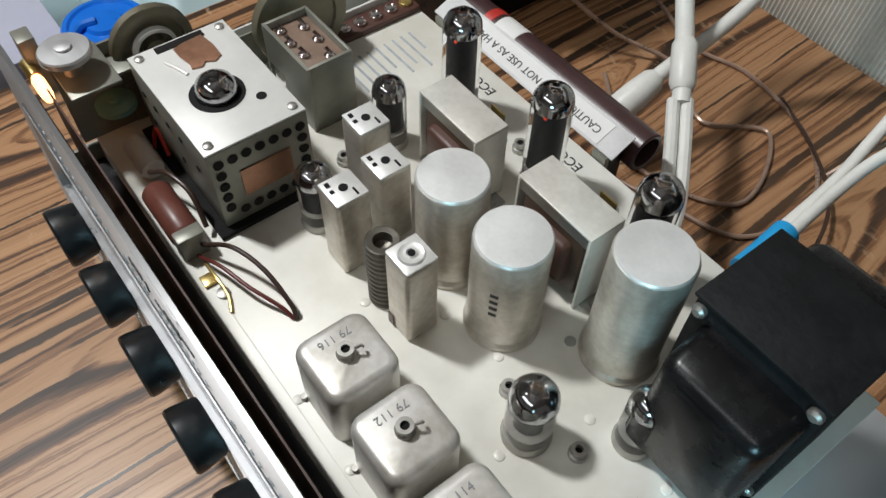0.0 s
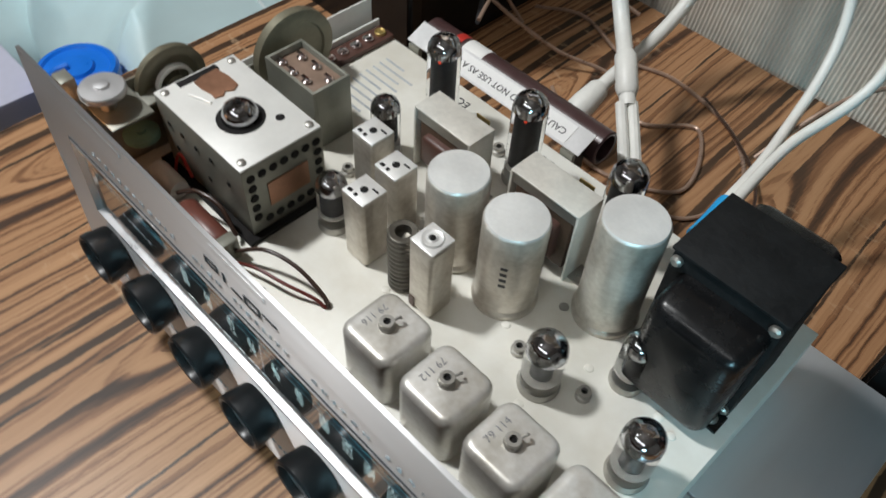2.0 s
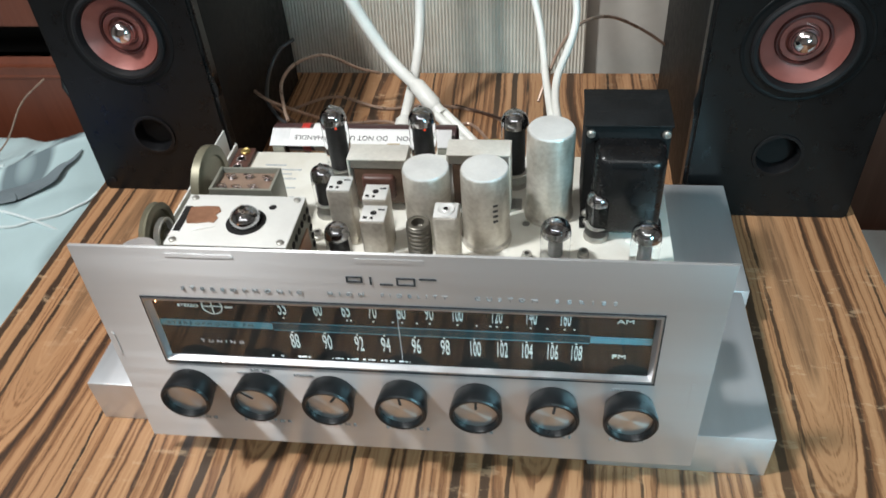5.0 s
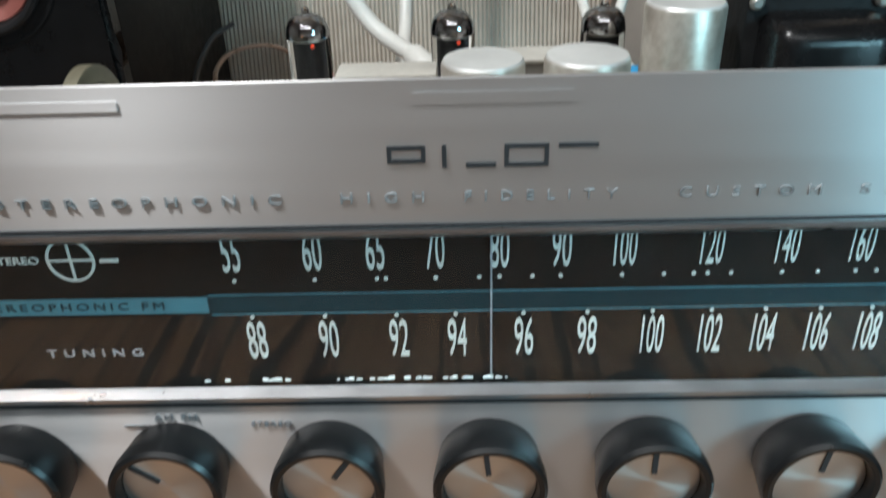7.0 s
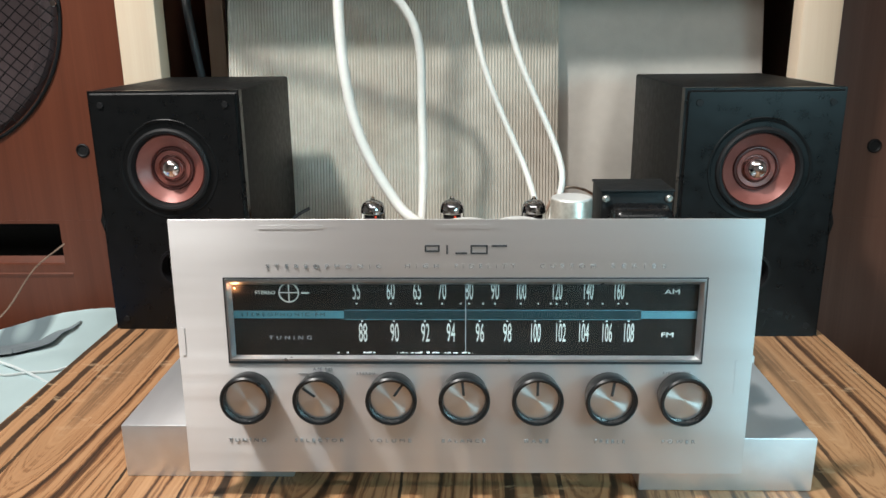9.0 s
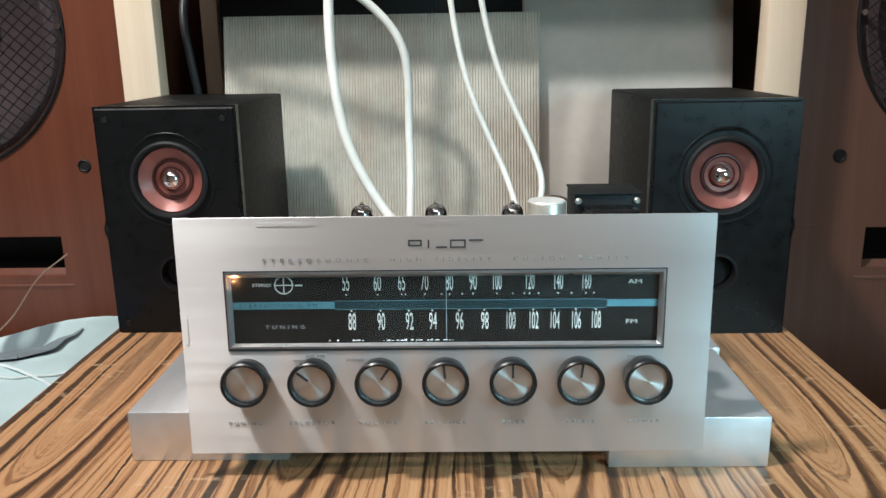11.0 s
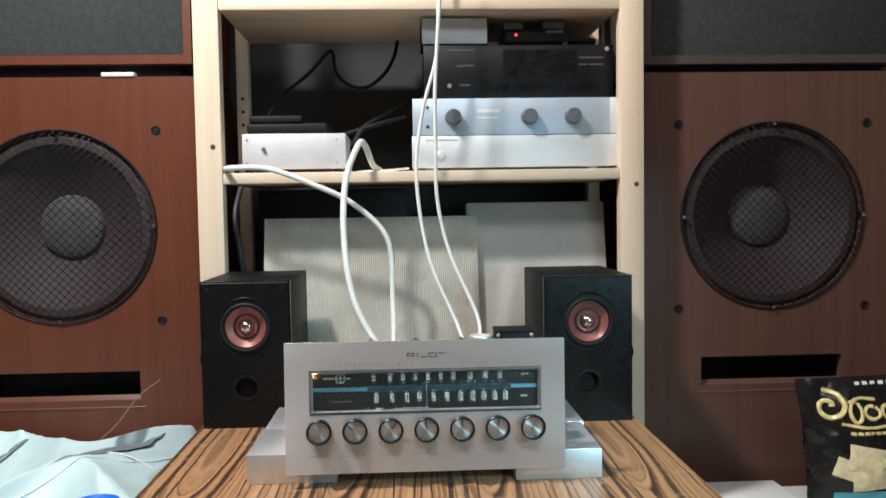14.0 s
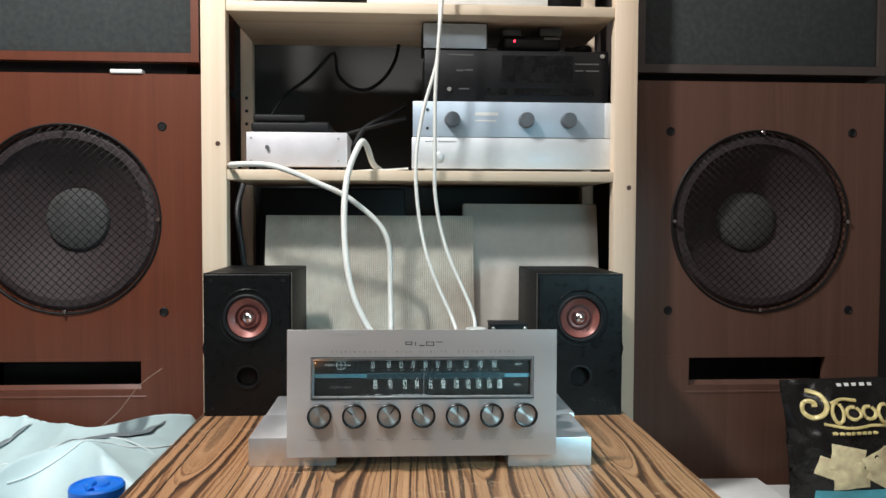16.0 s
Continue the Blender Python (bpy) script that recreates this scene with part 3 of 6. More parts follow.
for p, q in zip(rows_v, rows_v[1:]):
    for k in range(4):
        b.faces.new((p[k], q[k], q[(k + 1) % 4], p[(k + 1) % 4]))
b.faces.new(rows_v[0])
b.faces.new(rows_v[-1][::-1])
b.transform(Matrix.Translation((0, 0, -0.03)))
bmesh.ops.recalc_face_normals(b, faces=b.faces[:])
rpn = thing("ribbed_panel", (-0.095, 0.56, -0.03), "pale grey ribbed fabric panel leaning behind the table", "panel")
part("ribbed_cloth", b, FABRIC, rpn)
b = box(X0 + 0.004, X1 - 0.004, 0.0175, 0.026, 0, 0.385, 0.002)
b.transform(Matrix.Translation((0, 0.552, -0.029)) @ Matrix.Rotation(-math.atan2(LEANB, H), 4, "X"))
part("backing_board", b, BROWN, rpn)
b = box(0.105, 0.404, 0.0, 0.016, 0, 0.414, 0.006)
b.transform(Matrix.Translation((0, 0.574, -0.028)) @ Matrix.Rotation(radians(-10.5), 4, "X"))
fpn = thing("felt_panel", (0.255, 0.58, -0.03), "plain grey felt-covered board leaning behind the ribbed panel", "panel")
part("felt_cover", b, FABRIC2, fpn)
b = box(0.109, 0.400, 0.0162, 0.0240, 0.004, 0.408, 0.002)
b.transform(Matrix.Translation((0, 0.574, -0.028)) @ Matrix.Rotation(radians(-10.5), 4, "X"))
part("backing_board", b, BROWN, fpn)
solid("black_case", box(-0.345, -0.02, 0.70, 0.76, FL, 0.413, 0.006), BLACK, "flat black case standing behind the ribbed panel", "case")
solid("back_shelf_support", box(-0.42, 0.44, 0.552, 0.80, -0.052, -0.03, 0.002), PINE_X, "pine shelf board below table height", "shelf board")


# ---------------- big loudspeakers ----------------
def big_speaker(x0, x1, cx, wood, label):
    yf, zt, cz, R = 0.585, 0.640, 0.341, 0.197
    s = thing("floor_loudspeaker", ((x0 + x1) / 2, 0.8, FL), label, "loudspeaker", "pair of large loudspeakers")
    part("cabinet", holed(x0, x1, FL, zt, yf + 0.02, 0.93, [(x0 + 0.02, x1 - 0.02, FL + 0.02, zt - 0.02)]), wood, s)
    # back board coloured near-black for the shade inside the cabinet
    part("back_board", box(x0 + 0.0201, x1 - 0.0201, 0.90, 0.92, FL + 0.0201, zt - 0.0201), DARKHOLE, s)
    sz0, sz1 = -0.002, 0.046
    baf = part("baffle", disc_holed(x0, x1, sz1 + 0.005, zt, yf, yf + 0.0199, cx, cz, R - 0.006), wood, s)
    part("lower_baffle", holed(x0, x1, FL, sz1 + 0.0049, yf, yf + 0.0199, [(cx - 0.152, cx + 0.152, sz0 - 0.012, sz1)]), wood, s)
    # sloped sill of the slot
    b = bmesh.new()
    q = [(-0.162, -0.0012, sz0 - 0.026), (0.162, -0.0012, sz0 - 0.026), (0.153, 0.014, sz0 - 0.003), (-0.153, 0.014, sz0 - 0.003)]
    top = [b.verts.new((cx + p[0], yf + p[1], p[2])) for p in q]
    bot = [b.verts.new((cx + p[0], yf + p[1] + 0.0005, p[2] - 0.004)) for p in q]
    b.faces.new(top)
    b.faces.new(bot[::-1])
    for i in range(4):
        b.faces.new((top[i], bot[i], bot[(i + 1) % 4], top[(i + 1) % 4]))
    bmesh.ops.recalc_face_normals(b, faces=b.faces[:])
    part("slot_sill", b, wood, s)
    # sheet behind the slot, blackened to give its inner shade
    part("slot_shade_sheet", box(cx - 0.155, cx + 0.155, yf + 0.06, yf + 0.07, sz0 - 0.02, sz1 + 0.02), DARKHOLE, s, "near-black sheet for the shade inside the slot port")
    for dx in (-0.2, 0.2):
        for dz in (-0.192, 0.192):
            part("grille_socket", lathe([(0, 0.001), (0.006, 0.0005), (0.0078, 0.0022), (0.0095, 0.001), (0.0095, -0.004), (0, -0.004)], (cx + dx, yf, cz + dz), "Y", 16), RUBBER, baf)
    # woofer behind a mesh guard
    w = part("woofer_frame", lathe([(R - 0.006, -0.02), (R, -0.006), (R, 0.0025), (R - 0.002, 0.0040), (R - 0.0045, 0.0025), (R - 0.0055, -0.02)], (cx, yf, cz), "Y", 72), RUBBER, s)
    part("surround", lathe([(R - 0.0055, -0.014), (R - 0.016, -0.004), (R - 0.030, -0.004), (R - 0.037, -0.014)], (cx, yf, cz), "Y", 64), CONE, w)
    part("cone", lathe([(R - 0.037, -0.014), (0.12, -0.04), (0.066, -0.075), (0.0, -0.08)], (cx, yf, cz), "Y", 64), CONE, w)
    part("dust_cap", lathe([(0.067, -0.072), (0.063, -0.064), (0.050, -0.058), (0.025, -0.054), (0, -0.053)], (cx, yf, cz), "Y", 48), DUSTCAP, w)
    # expanded-metal guard: bulged lattice of thin strands
    b = bmesh.new()
    pitch = 0.0122

    def bulge(x, z):
        r = math.hypot(x, z) / (R - 0.008)
        return -0.006 - 0.022 * (1 - r ** 4)
    for sgn in (1, -1):
        for k in range(-33, 34):
            off = k * pitch
            pts = []
            for i in range(-60, 61):
                u = i * pitch * 0.5
                x, z = (u + off) * 0.7071, sgn * (u - off) * 0.7071
                if math.hypot(x, z) < R - 0.0045:
                    pts.append((x, z))
            h = 0.00080
            prev = None
            for x, z in pts:
                y = bulge(x, z)
                cur = [b.verts.new((cx + x - h * 0.7, yf + y, cz + z + sgn * h * 0.7)), b.verts.new((cx + x + h * 0.7, yf + y, cz + z - sgn * h * 0.7))]
                if prev:
                    b.faces.new((prev[0], prev[1], cur[1], cur[0]))
                prev = cur
    g = part("mesh_guard", b, MESHMETAL, w, "black expanded-metal guard", smooth=False)
    g["kind"] = "stuff"
    for k in range(4):
        a = radians(45 + 90 * k)
        part("guard_screw", rod(0.004, -0.004, 0.009, (cx + (R - 0.006) * math.cos(a + 0.785), yf, cz + (R - 0.006) * math.sin(a + 0.785)), "Y", 12), CHROME, w)
    return s


big_speaker(-0.992, -0.443, -0.722, CHERRY, "red-brown veneered loudspeaker with large mesh-guarded woofer and slot port")
big_speaker(0.472, 1.016, 0.745, WALNUT, "walnut-brown veneered loudspeaker with large mesh-guarded woofer and slot port")


def top_speaker(x0, x1, z0, wood, label):
    s = thing("upper_loudspeaker", ((x0 + x1) / 2, 0.8, 0.64), label, "loudspeaker", "pair of upper loudspeakers")
    part("cabinet", holed(x0, x1, z0, 1.35, 0.578, 0.93, [(x0 + 0.016, x1 - 0.016, z0 + 0.018, 1.33)]), wood, s)
    part("grille", box(x0 + 0.0165, x1 - 0.0165, 0.586, 0.60, z0 + 0.0185, 1.3295, 0.004), CLOTH, s, "black grille cloth")
    part("plinth", box(x0 + 0.004, x1 - 0.03, 0.60, 0.92, 0.6402, z0 - 0.0002), RUBBER, s)
    return s


top_speaker(-0.985, -0.4445, 0.664, CHERRY, "red-brown framed loudspeaker with black grille on top of another")
top_speaker(0.470, 1.012, 0.656, mat("dark_grey_brown_frame", (0.07, 0.055, 0.05), 0.45, 0, 0.1, 30), "dark framed loudspeaker with black grille on top of another")
solid("folded_paper_shim", box(-0.625, -0.56, 0.581, 0.64, 0.6402, 0.6485, 0.002), PAPER, "folded white paper shim on the loudspeaker", "paper")


# ---------------- small loudspeakers ----------------
def small_speaker():
    s = thing("bookshelf_loudspeaker", (0, 0, 0), "black vinyl bookshelf loudspeaker with copper-pink cone on the table", "loudspeaker", "pair of bookshelf loudspeakers")
    w, h, d = 0.151, 0.2495, 0.225
    part("cabinet", box(-w / 2, w / 2, 0.0142, d, 0, h, 0.0025), VINYL, s)
    cz, pz = 0.1715, 0.068
    bb = disc_holed(-w / 2, w / 2, 0.118, h, 0, 0.014, 0, cz, 0.0375, 56)
    disc_holed(-w / 2, w / 2, 0.0, 0.118, 0, 0.014, 0, pz, 0.0178, 48, bm=bb)
    bmesh.ops.remove_doubles(bb, verts=bb.verts[:], dist=0.00001)
    rim = [e for e in bb.edges if all(abs(v.co.y) < 1e-6 for v in e.verts) and (all(abs(abs(v.co.x) - w / 2) < 1e-6 for v in e.verts) or all(abs(v.co.z - h) < 1e-6 for v in e.verts))]
    bmesh.ops.bevel(bb, geom=rim, offset=0.0036, segments=3, affect="EDGES")
    baf = part("baffle", bb, BAFFLE, s)
    part("moulded_ring", lathe([(0.0500, 0.0001), (0.0495, 0.0007), (0.0478, 0.0008), (0.0466, 0.0002)], (0, 0, cz), "Y", 56), VINYL, baf)
    part("driver_ring", lathe([(0.0420, 0.0002), (0.0415, 0.0028), (0.0395, 0.0042), (0.0372, 0.0036), (0.0358, 0.0002), (0.0348, -0.005)], (0, 0, cz), "Y", 56), RUBBER, baf)
    c = part("cone", lathe([(0.0360, -0.0040), (0.0342, -0.0018), (0.0325, -0.0034), (0.0215, -0.0115), (0.0200, -0.0120), (0.0180, -0.0095), (0.0140, -0.0100), (0.0128, -0.0125), (0, -0.0125)], (0, 0, cz), "Y", 56), PINKCONE, baf)
    part("inner_ring", lathe([(0.0222, -0.0112), (0.0212, -0.0085), (0.0198, -0.0083), (0.0190, -0.0115)], (0, 0, cz), "Y", 48), mat("dark_red_cone_ring", (0.075, 0.022, 0.020), 0.45, 0.1, 0.12, 60), c)
    part("phase_plug", lathe([(0.0118, -0.0124), (0.0116, -0.007), (0.0100, -0.0030), (0.0058, 0.0006), (0, 0.0018)], (0, 0, cz), "Y", 32), CHROME, c, "polished bullet phase plug")
    part("port", lathe([(0.0215, 0.0002), (0.0212, 0.0016), (0.0185, 0.0018), (0.0172, -0.002), (0.0170, -0.0135)], (0, 0, pz), "Y", 40), BLACK, baf)
    part("port_opening", rod(0.0168, -0.0138, -0.0126, (0, 0, pz), "Y", 32), DARKHOLE, baf)
    part("brow_ridge", hose([(0.0500 * math.cos(radians(a)), -0.0006, cz + 0.0500 * math.sin(radians(a))) for a in range(66, 116, 6)], 0.0011, 8, 3), BAFFLE, baf)
    for x in (-0.062, 0.062):
        for z in (0.012, 0.236):
            part("grille_pin", rod(0.0032, -0.001, 0.0012, (x, 0, z), "Y", 14), RUBBER, baf)
    return s


sp = small_speaker()
sp.matrix_basis = pose(-0.2965, 0.303, 0.0, 0, 0, 0)
copy_thing(sp, pose(0.2840, 0.284, 0.0, 0, 0, 0))

# ---------------- aluminium blocks under the tuner ----------------
def block(x0, x1, y0, y1, label):
    b = box(x0, x1, y0, y1, 0.0, 0.0405, 0.0012)
    return solid("aluminium_block", b, ALU_BOX, label, "metal block", group="aluminium blocks under the tuner")


block(-0.2415, -0.121, 0.0205, 0.1475, "bright milled aluminium block under the tuner chassis")
block(-0.2395, -0.121, 0.1485, 0.276, "bright milled aluminium block under the tuner chassis")
block(0.119, 0.2365, 0.0065, 0.1405, "bright milled aluminium block under the tuner chassis")
block(0.119, 0.2425, 0.1415, 0.276, "bright milled aluminium block under the tuner chassis")

# ---------------- the tuner ----------------
CZ = 0.0965
tun = thing("radio_tuner", (0, 0.12, 0.0405), "vintage valve radio tuner with open chassis and silver front panel", "radio tuner")
# chassis: an upturned tray, open where the tuning box is let in
ch = part("chassis", box(-0.181, 0.176, 0.0255, 0.236, CZ - 0.0016, CZ, 0.0006), PLATE, tun, "cream plated steel chassis")
part("front_apron", box(-0.181, 0.176, 0.0255, 0.0271, 0.0407, CZ - 0.0017), PLATE, ch)
part("rear_apron", box(-0.181, 0.176, 0.2344, 0.236, 0.0407, CZ - 0.0017), PLATE, ch)
part("side_apron", box(-0.181, -0.1794, 0.0272, 0.2343, 0.0407, CZ - 0.0017), PLATE, ch)
part("side_apron", box(0.1744, 0.176, 0.0272, 0.2343, 0.0407, CZ - 0.0017), PLATE, ch)
part("step_line", box(-0.075, 0.174, 0.0305, 0.0311, CZ, CZ + 0.0004), PLATE, ch)
rivet_at = [(-0.0605, 0.070), (-0.058, 0.086), (0.058, 0.116), (0.094, 0.0865), (0.146, 0.132), (0.026, 0.110), (-0.002, 0.084), (0.156, 0.128),
            (0.022, 0.033), (0.062, 0.034), (0.098, 0.034), (0.136, 0.034), (0.105, 0.128), (-0.03, 0.19), (0.033, 0.205), (-0.045, 0.205), (-0.07, 0.13)]
for x, y in rivet_at:
    part("rivet", lathe([(0.0026, 0), (0.0023, 0.0005), (0.0012, 0.0008), (0, 0.0009)], (x, y, CZ), n=14), PLATE, ch)
part("plug_hole", rod(0.0028, 0, 0.0005, (0.0715, 0.1475, CZ), n=14), STEEL, ch)


def nut(x, y, z, parent, s=1.0):
    b = lathe([(0.0042 * s, 0), (0.0042 * s, 0.0028), (0.0034 * s, 0.0034), (0.0034 * s, 0.006), (0.0018 * s, 0.006), (0.0018 * s, 0.002)], (x, y, z), n=12)
    o = part("slug_nut", b, STEEL, parent)
    part("nut_bore", rod(0.0018 * s, 0.001, 0.0036, (x, y, z), n=10), DARKHOLE, o)
    return o


for x, y in ((-0.034, 0.207), (0.030, 0.214), (0.113, 0.113), (0.0735, 0.1085), (-0.083, 0.125)):
    nut(x, y, CZ, tun)

# front panel and dial
W, PB, PT = 0.185, 0.0192, 0.1928
fp = part("front_panel", holed(-W, W, PB, PT, -0.0005, 0.0015, [(-0.1512, 0.1512, 0.1000, 0.1536)]), FACE, tun, "satin silver front panel")
b = None
for x0, x1, z0, z1 in ((-0.1530, 0.1530, 0.0975, 0.0990), (-0.1530, 0.1530, 0.1547, 0.1556), (-0.1530, -0.1522, 0.0990, 0.1547), (0.1522, 0.1530, 0.0990, 0.1547)):
    b = box(x0, x1, -0.0011, -0.0006, z0, z1, bm=b)
part("dial_outline", b, INK, fp)
# bezel: a bright frame that slopes back to the glass
b = bmesh.new()
loops = []
for hx, z0, z1, y in ((0.1518, 0.0994, 0.1542, -0.0016), (0.1508, 0.1008, 0.1530, -0.0016), (0.1486, 0.1022, 0.1502, 0.0024), (0.1518, 0.0994, 0.1542, 0.0024)):
    loops.append([b.verts.new((x, y, z)) for x, z in ((-hx, z0), (hx, z0), (hx, z1), (-hx, z1))])
for p, q in zip(loops, loops[1:] + loops[:1]):
    for k in range(4):
        b.faces.new((p[k], p[(k + 1) % 4], q[(k + 1) % 4], q[k]))
bmesh.ops.recalc_face_normals(b, faces=b.faces[:])
part("dial_bezel", b, mat("bright_bezel_metal", (0.46, 0.46, 0.47), 0.32, 0.9, 0.05, 60), fp, "bright metal dial bezel", smooth=False)
dial = part("dial_plate", box(-0.1500, 0.150, 0.0046, 0.0060, 0.098, 0.157), DIALBLACK, tun, "black dial scale with ivory figures")
pane = part("dial_window", box(-0.1492, 0.1492, 0.0012, 0.0018, 0.1016, 0.1516), PANE, fp)
pane.visible_shadow = False
for x0, x1, m in ((-0.1495, -0.0775, TEAL), (-0.0772, 0.1132, TEALDARK), (0.1135, 0.1495, TEAL)):
    part("teal_band", box(x0, x1, 0.0040, 0.0045, 0.1268, 0.1318), m, dial)
part("scale_line", box(-0.077, 0.113, 0.0040, 0.0045, 0.1322, 0.1325), TEAL, dial)
part("scale_line", box(-0.077, 0.113, 0.0040, 0.0045, 0.1259, 0.1262), TEAL, dial)
DY = 0.0044
AMX = {"55": -0.069, "60": -0.047, "65": -0.030, "70": -0.014, "80": 0.0033, "90": 0.0198, "100": 0.0363, "120": 0.0592, "140": 0.079, "160": 0.0985}
FMX = {"88": -0.0655, "90": -0.045, "92": -0.025, "94": -0.0085, "96": 0.0103, "98": 0.028, "100": 0.046, "102": 0.0622, "104": 0.077, "106": 0.092, "108": 0.106}
for s, x in AMX.items():
    letters("am_figure", s, 0.0172, upright(x, DY, 0.1448), dial, DIALINK, wide=0.32 if len(s) < 3 else 0.27)
    part("scale_dot", rod(0.0006, 0, 0.0004, (x, DY, 0.1368), "Y", 10), DIALINK, dial)
for x in (-0.0022, 0.0122, 0.0475, 0.0555, 0.0655, 0.0885, 0.104, -0.0275):
    part("scale_dot", rod(0.0006, 0, 0.0004, (x, DY, 0.1368), "Y", 10), DIALINK, dial)
for s, x in FMX.items():
    letters("fm_figure", s, 0.0180, upright(x, DY, 0.1163), dial, DIALINK, wide=0.32 if len(s) < 3 else 0.27)
    part("scale_dot", rod(0.0006, 0, 0.0004, (x - 0.0003, DY, 0.1250), "Y", 10), DIALINK, dial)
letters("band_name", "AM", 0.0046, upright(0.1325, DY, 0.1445), dial, DIALINK, wide=1.5)
letters("band_name", "FM", 0.0046, upright(0.1310, DY, 0.1155), dial, DIALINK, wide=1.5)
letters("tuning_word", "TUNING", 0.0036, upright(-0.113, DY, 0.1133), dial, GREYINK, wide=1.4, space=1.7)
letters("band_word", "STEREOPHONIC FM", 0.0034, pose(-0.117, 0.0039, 0.1293, 90, 0, 0), dial, TEALDARK, wide=1.4, space=1.4)
letters("stereo_word", "STEREO", 0.0032, upright(-0.1278, DY, 0.1440), dial, DIALINK, wide=1.2)
part("stereo_bar", box(-0.1045, -0.0995, 0.0040, 0.0045, 0.1434, 0.1444), DIALINK, dial)
ringb = lathe([(0.0066, 0.0001), (0.0066, 0.0005), (0.0059, 0.0005), (0.0059, 0.0001)], (-0.1125, 0.0046, 0.1441), "Y", 40)
box(-0.1128, -0.1122, 0.0041, 0.0045, 0.1380, 0.1502, bm=ringb)
box(-0.1186, -0.1064, 0.0041, 0.0045, 0.1438, 0.1444, bm=ringb)
part("stereo_emblem", ringb, DIALINK, dial)
part("dial_pointer", box(0.0008, 0.0013, 0.0034, 0.0037, 0.104, 0.1500), GREYINK, dial, "thin tuning pointer")
for k in range(46):
    dx = -0.085 + 0.092 * random.random()
    part("dust_speck", box(dx, dx + 0.0005 + 0.0014 * random.random(), 0.0036, 0.0040, 0.1030, 0.1033 + 0.0008 * random.random() ** 2), WHITE, dial)

# maker's badge as plain shapes: hollow and solid bars
for x0, x1, z0, z1, hollow in ((-0.0246, -0.0152, 0.1722, 0.1766, True), (-0.0112, -0.0101, 0.1708, 0.1766, False), (-0.0054, 0.0020, 0.1708, 0.1719, False),
                               (0.0040, 0.0148, 0.1708, 0.1766, True), (0.0171, 0.0267, 0.1755, 0.1766, False)):
    if hollow:
        bb = holed(x0, x1, z0, z1, -0.0010, -0.0006, [(x0 + 0.0011, x1 - 0.0011, z0 + 0.0010, z1 - 0.0010)])
    else:
        bb = box(x0, x1, -0.0010, -0.0006, z0, z1)
    part("badge_bar", bb, INK, fp)
for text, x, w in (("STEREOPHONIC", -0.0885, 0.073), ("HIGH", -0.0265, 0.021), ("FIDELITY", 0.013, 0.038), ("CUSTOM", 0.065, 0.035), ("SERIES", 0.109, 0.034)):
    letters("panel_word", text, 0.0038, upright(x, -0.0008, 0.1628), fp, PANELINK, space=2.2, fit=w)
KX = [-0.140 + 0.0467 * i for i in range(7)]
for t, x, w in (("TUNING", -0.1445, 0.025), ("SELECTOR", -0.0965, 0.033), ("VOLUME", -0.049, 0.028), ("BALANCE", -0.0005, 0.029), ("BASS", 0.048, 0.016), ("TREBLE", 0.096, 0.021), ("POWER", 0.1415, 0.022)):
    letters("knob_word", t, 0.0036, upright(x, -0.0008, 0.0425), fp, PANELINK, space=1.6, fit=w)
letters("knob_word", "AM FM", 0.0030, upright(-0.092, -0.0008, 0.0935), fp, GREYINK, wide=1.2, space=1.3)
letters("knob_word", "STEREO", 0.0024, upright(-0.064, -0.0008, 0.0905), fp, GREYINK, wide=1.2, space=1.3)
letters("knob_word", "STEREO ON", 0.0026, upright(0.137, -0.0008, 0.0915), fp, GREYINK, wide=1.1, space=1.2)
part("panel_line", box(-0.108, -0.100, -0.0009, -0.0006, 0.0903, 0.0906), GREYINK, fp)
for x0, x1, z0, z1 in ((-0.128, -0.088, 0.1868, 0.1893), (-0.018, 0.020, 0.1868, 0.1898), (-0.1832, -0.1805, 0.103, 0.122), (0.1745, 0.1768, 0.077, 0.100)):
    part("glue_mark", box(x0, x1, -0.0008, -0.0006, z0, z1), FACE, fp)

# knobs
front = [fp, dial]
for i, x in enumerate(KX):
    zc = 0.0775
    a = (-40, -52, 35, -6, 0, 8, 30)[i]
    k = part("knob", lathe([(0.0142, 0.0010), (0.0150, 0.0020), (0.0165, 0.0125), (0.0164, 0.0156), (0.0154, 0.0167), (0.0140, 0.0164), (0.0135, 0.0150), (0.0135, 0.011), (0, 0.011)], (x, 0, zc), "Y", 56), KNOBBLACK, tun, "black knob with spun metal face")
    # the face turns about its own centre, so the brushing is round
    d = lathe([(0.0133, 0.0110), (0.0133, 0.0124), (0, 0.0124)], (0, 0, 0), "Y", 48)
    me = bpy.data.meshes.new("knob_face")
    d.to_mesh(me)
    d.free()
    me.materials.append(SPUN)
    face = new("knob_face", me)
    face.parent = k
    face.location = Vector((x, 0, zc)) - ROOTS[tun.name]
    if i not in (0, 6):
        p = box(-0.0008, 0.0008, -0.0128, -0.0125, 0.0030, 0.0128)
        p.transform(Matrix.Translation((x, 0, zc)) @ Matrix.Rotation(radians(a), 4, "Y"))
        part("pointer_mark", p, INK, k)
    front += [k, part("shaft", rod(0.003, -0.045, -0.002, (x, 0, zc), "Y", 14), STEEL, tun)]
# the whole front leans back a little
at = Matrix.Translation(Vector((0, 0.0005, 0.1)) - ROOTS[tun.name])
for o in front:
    o.matrix_basis = at @ pose(0, 0, 0, -1.9, 0.2, 0.4) @ at.inverted()

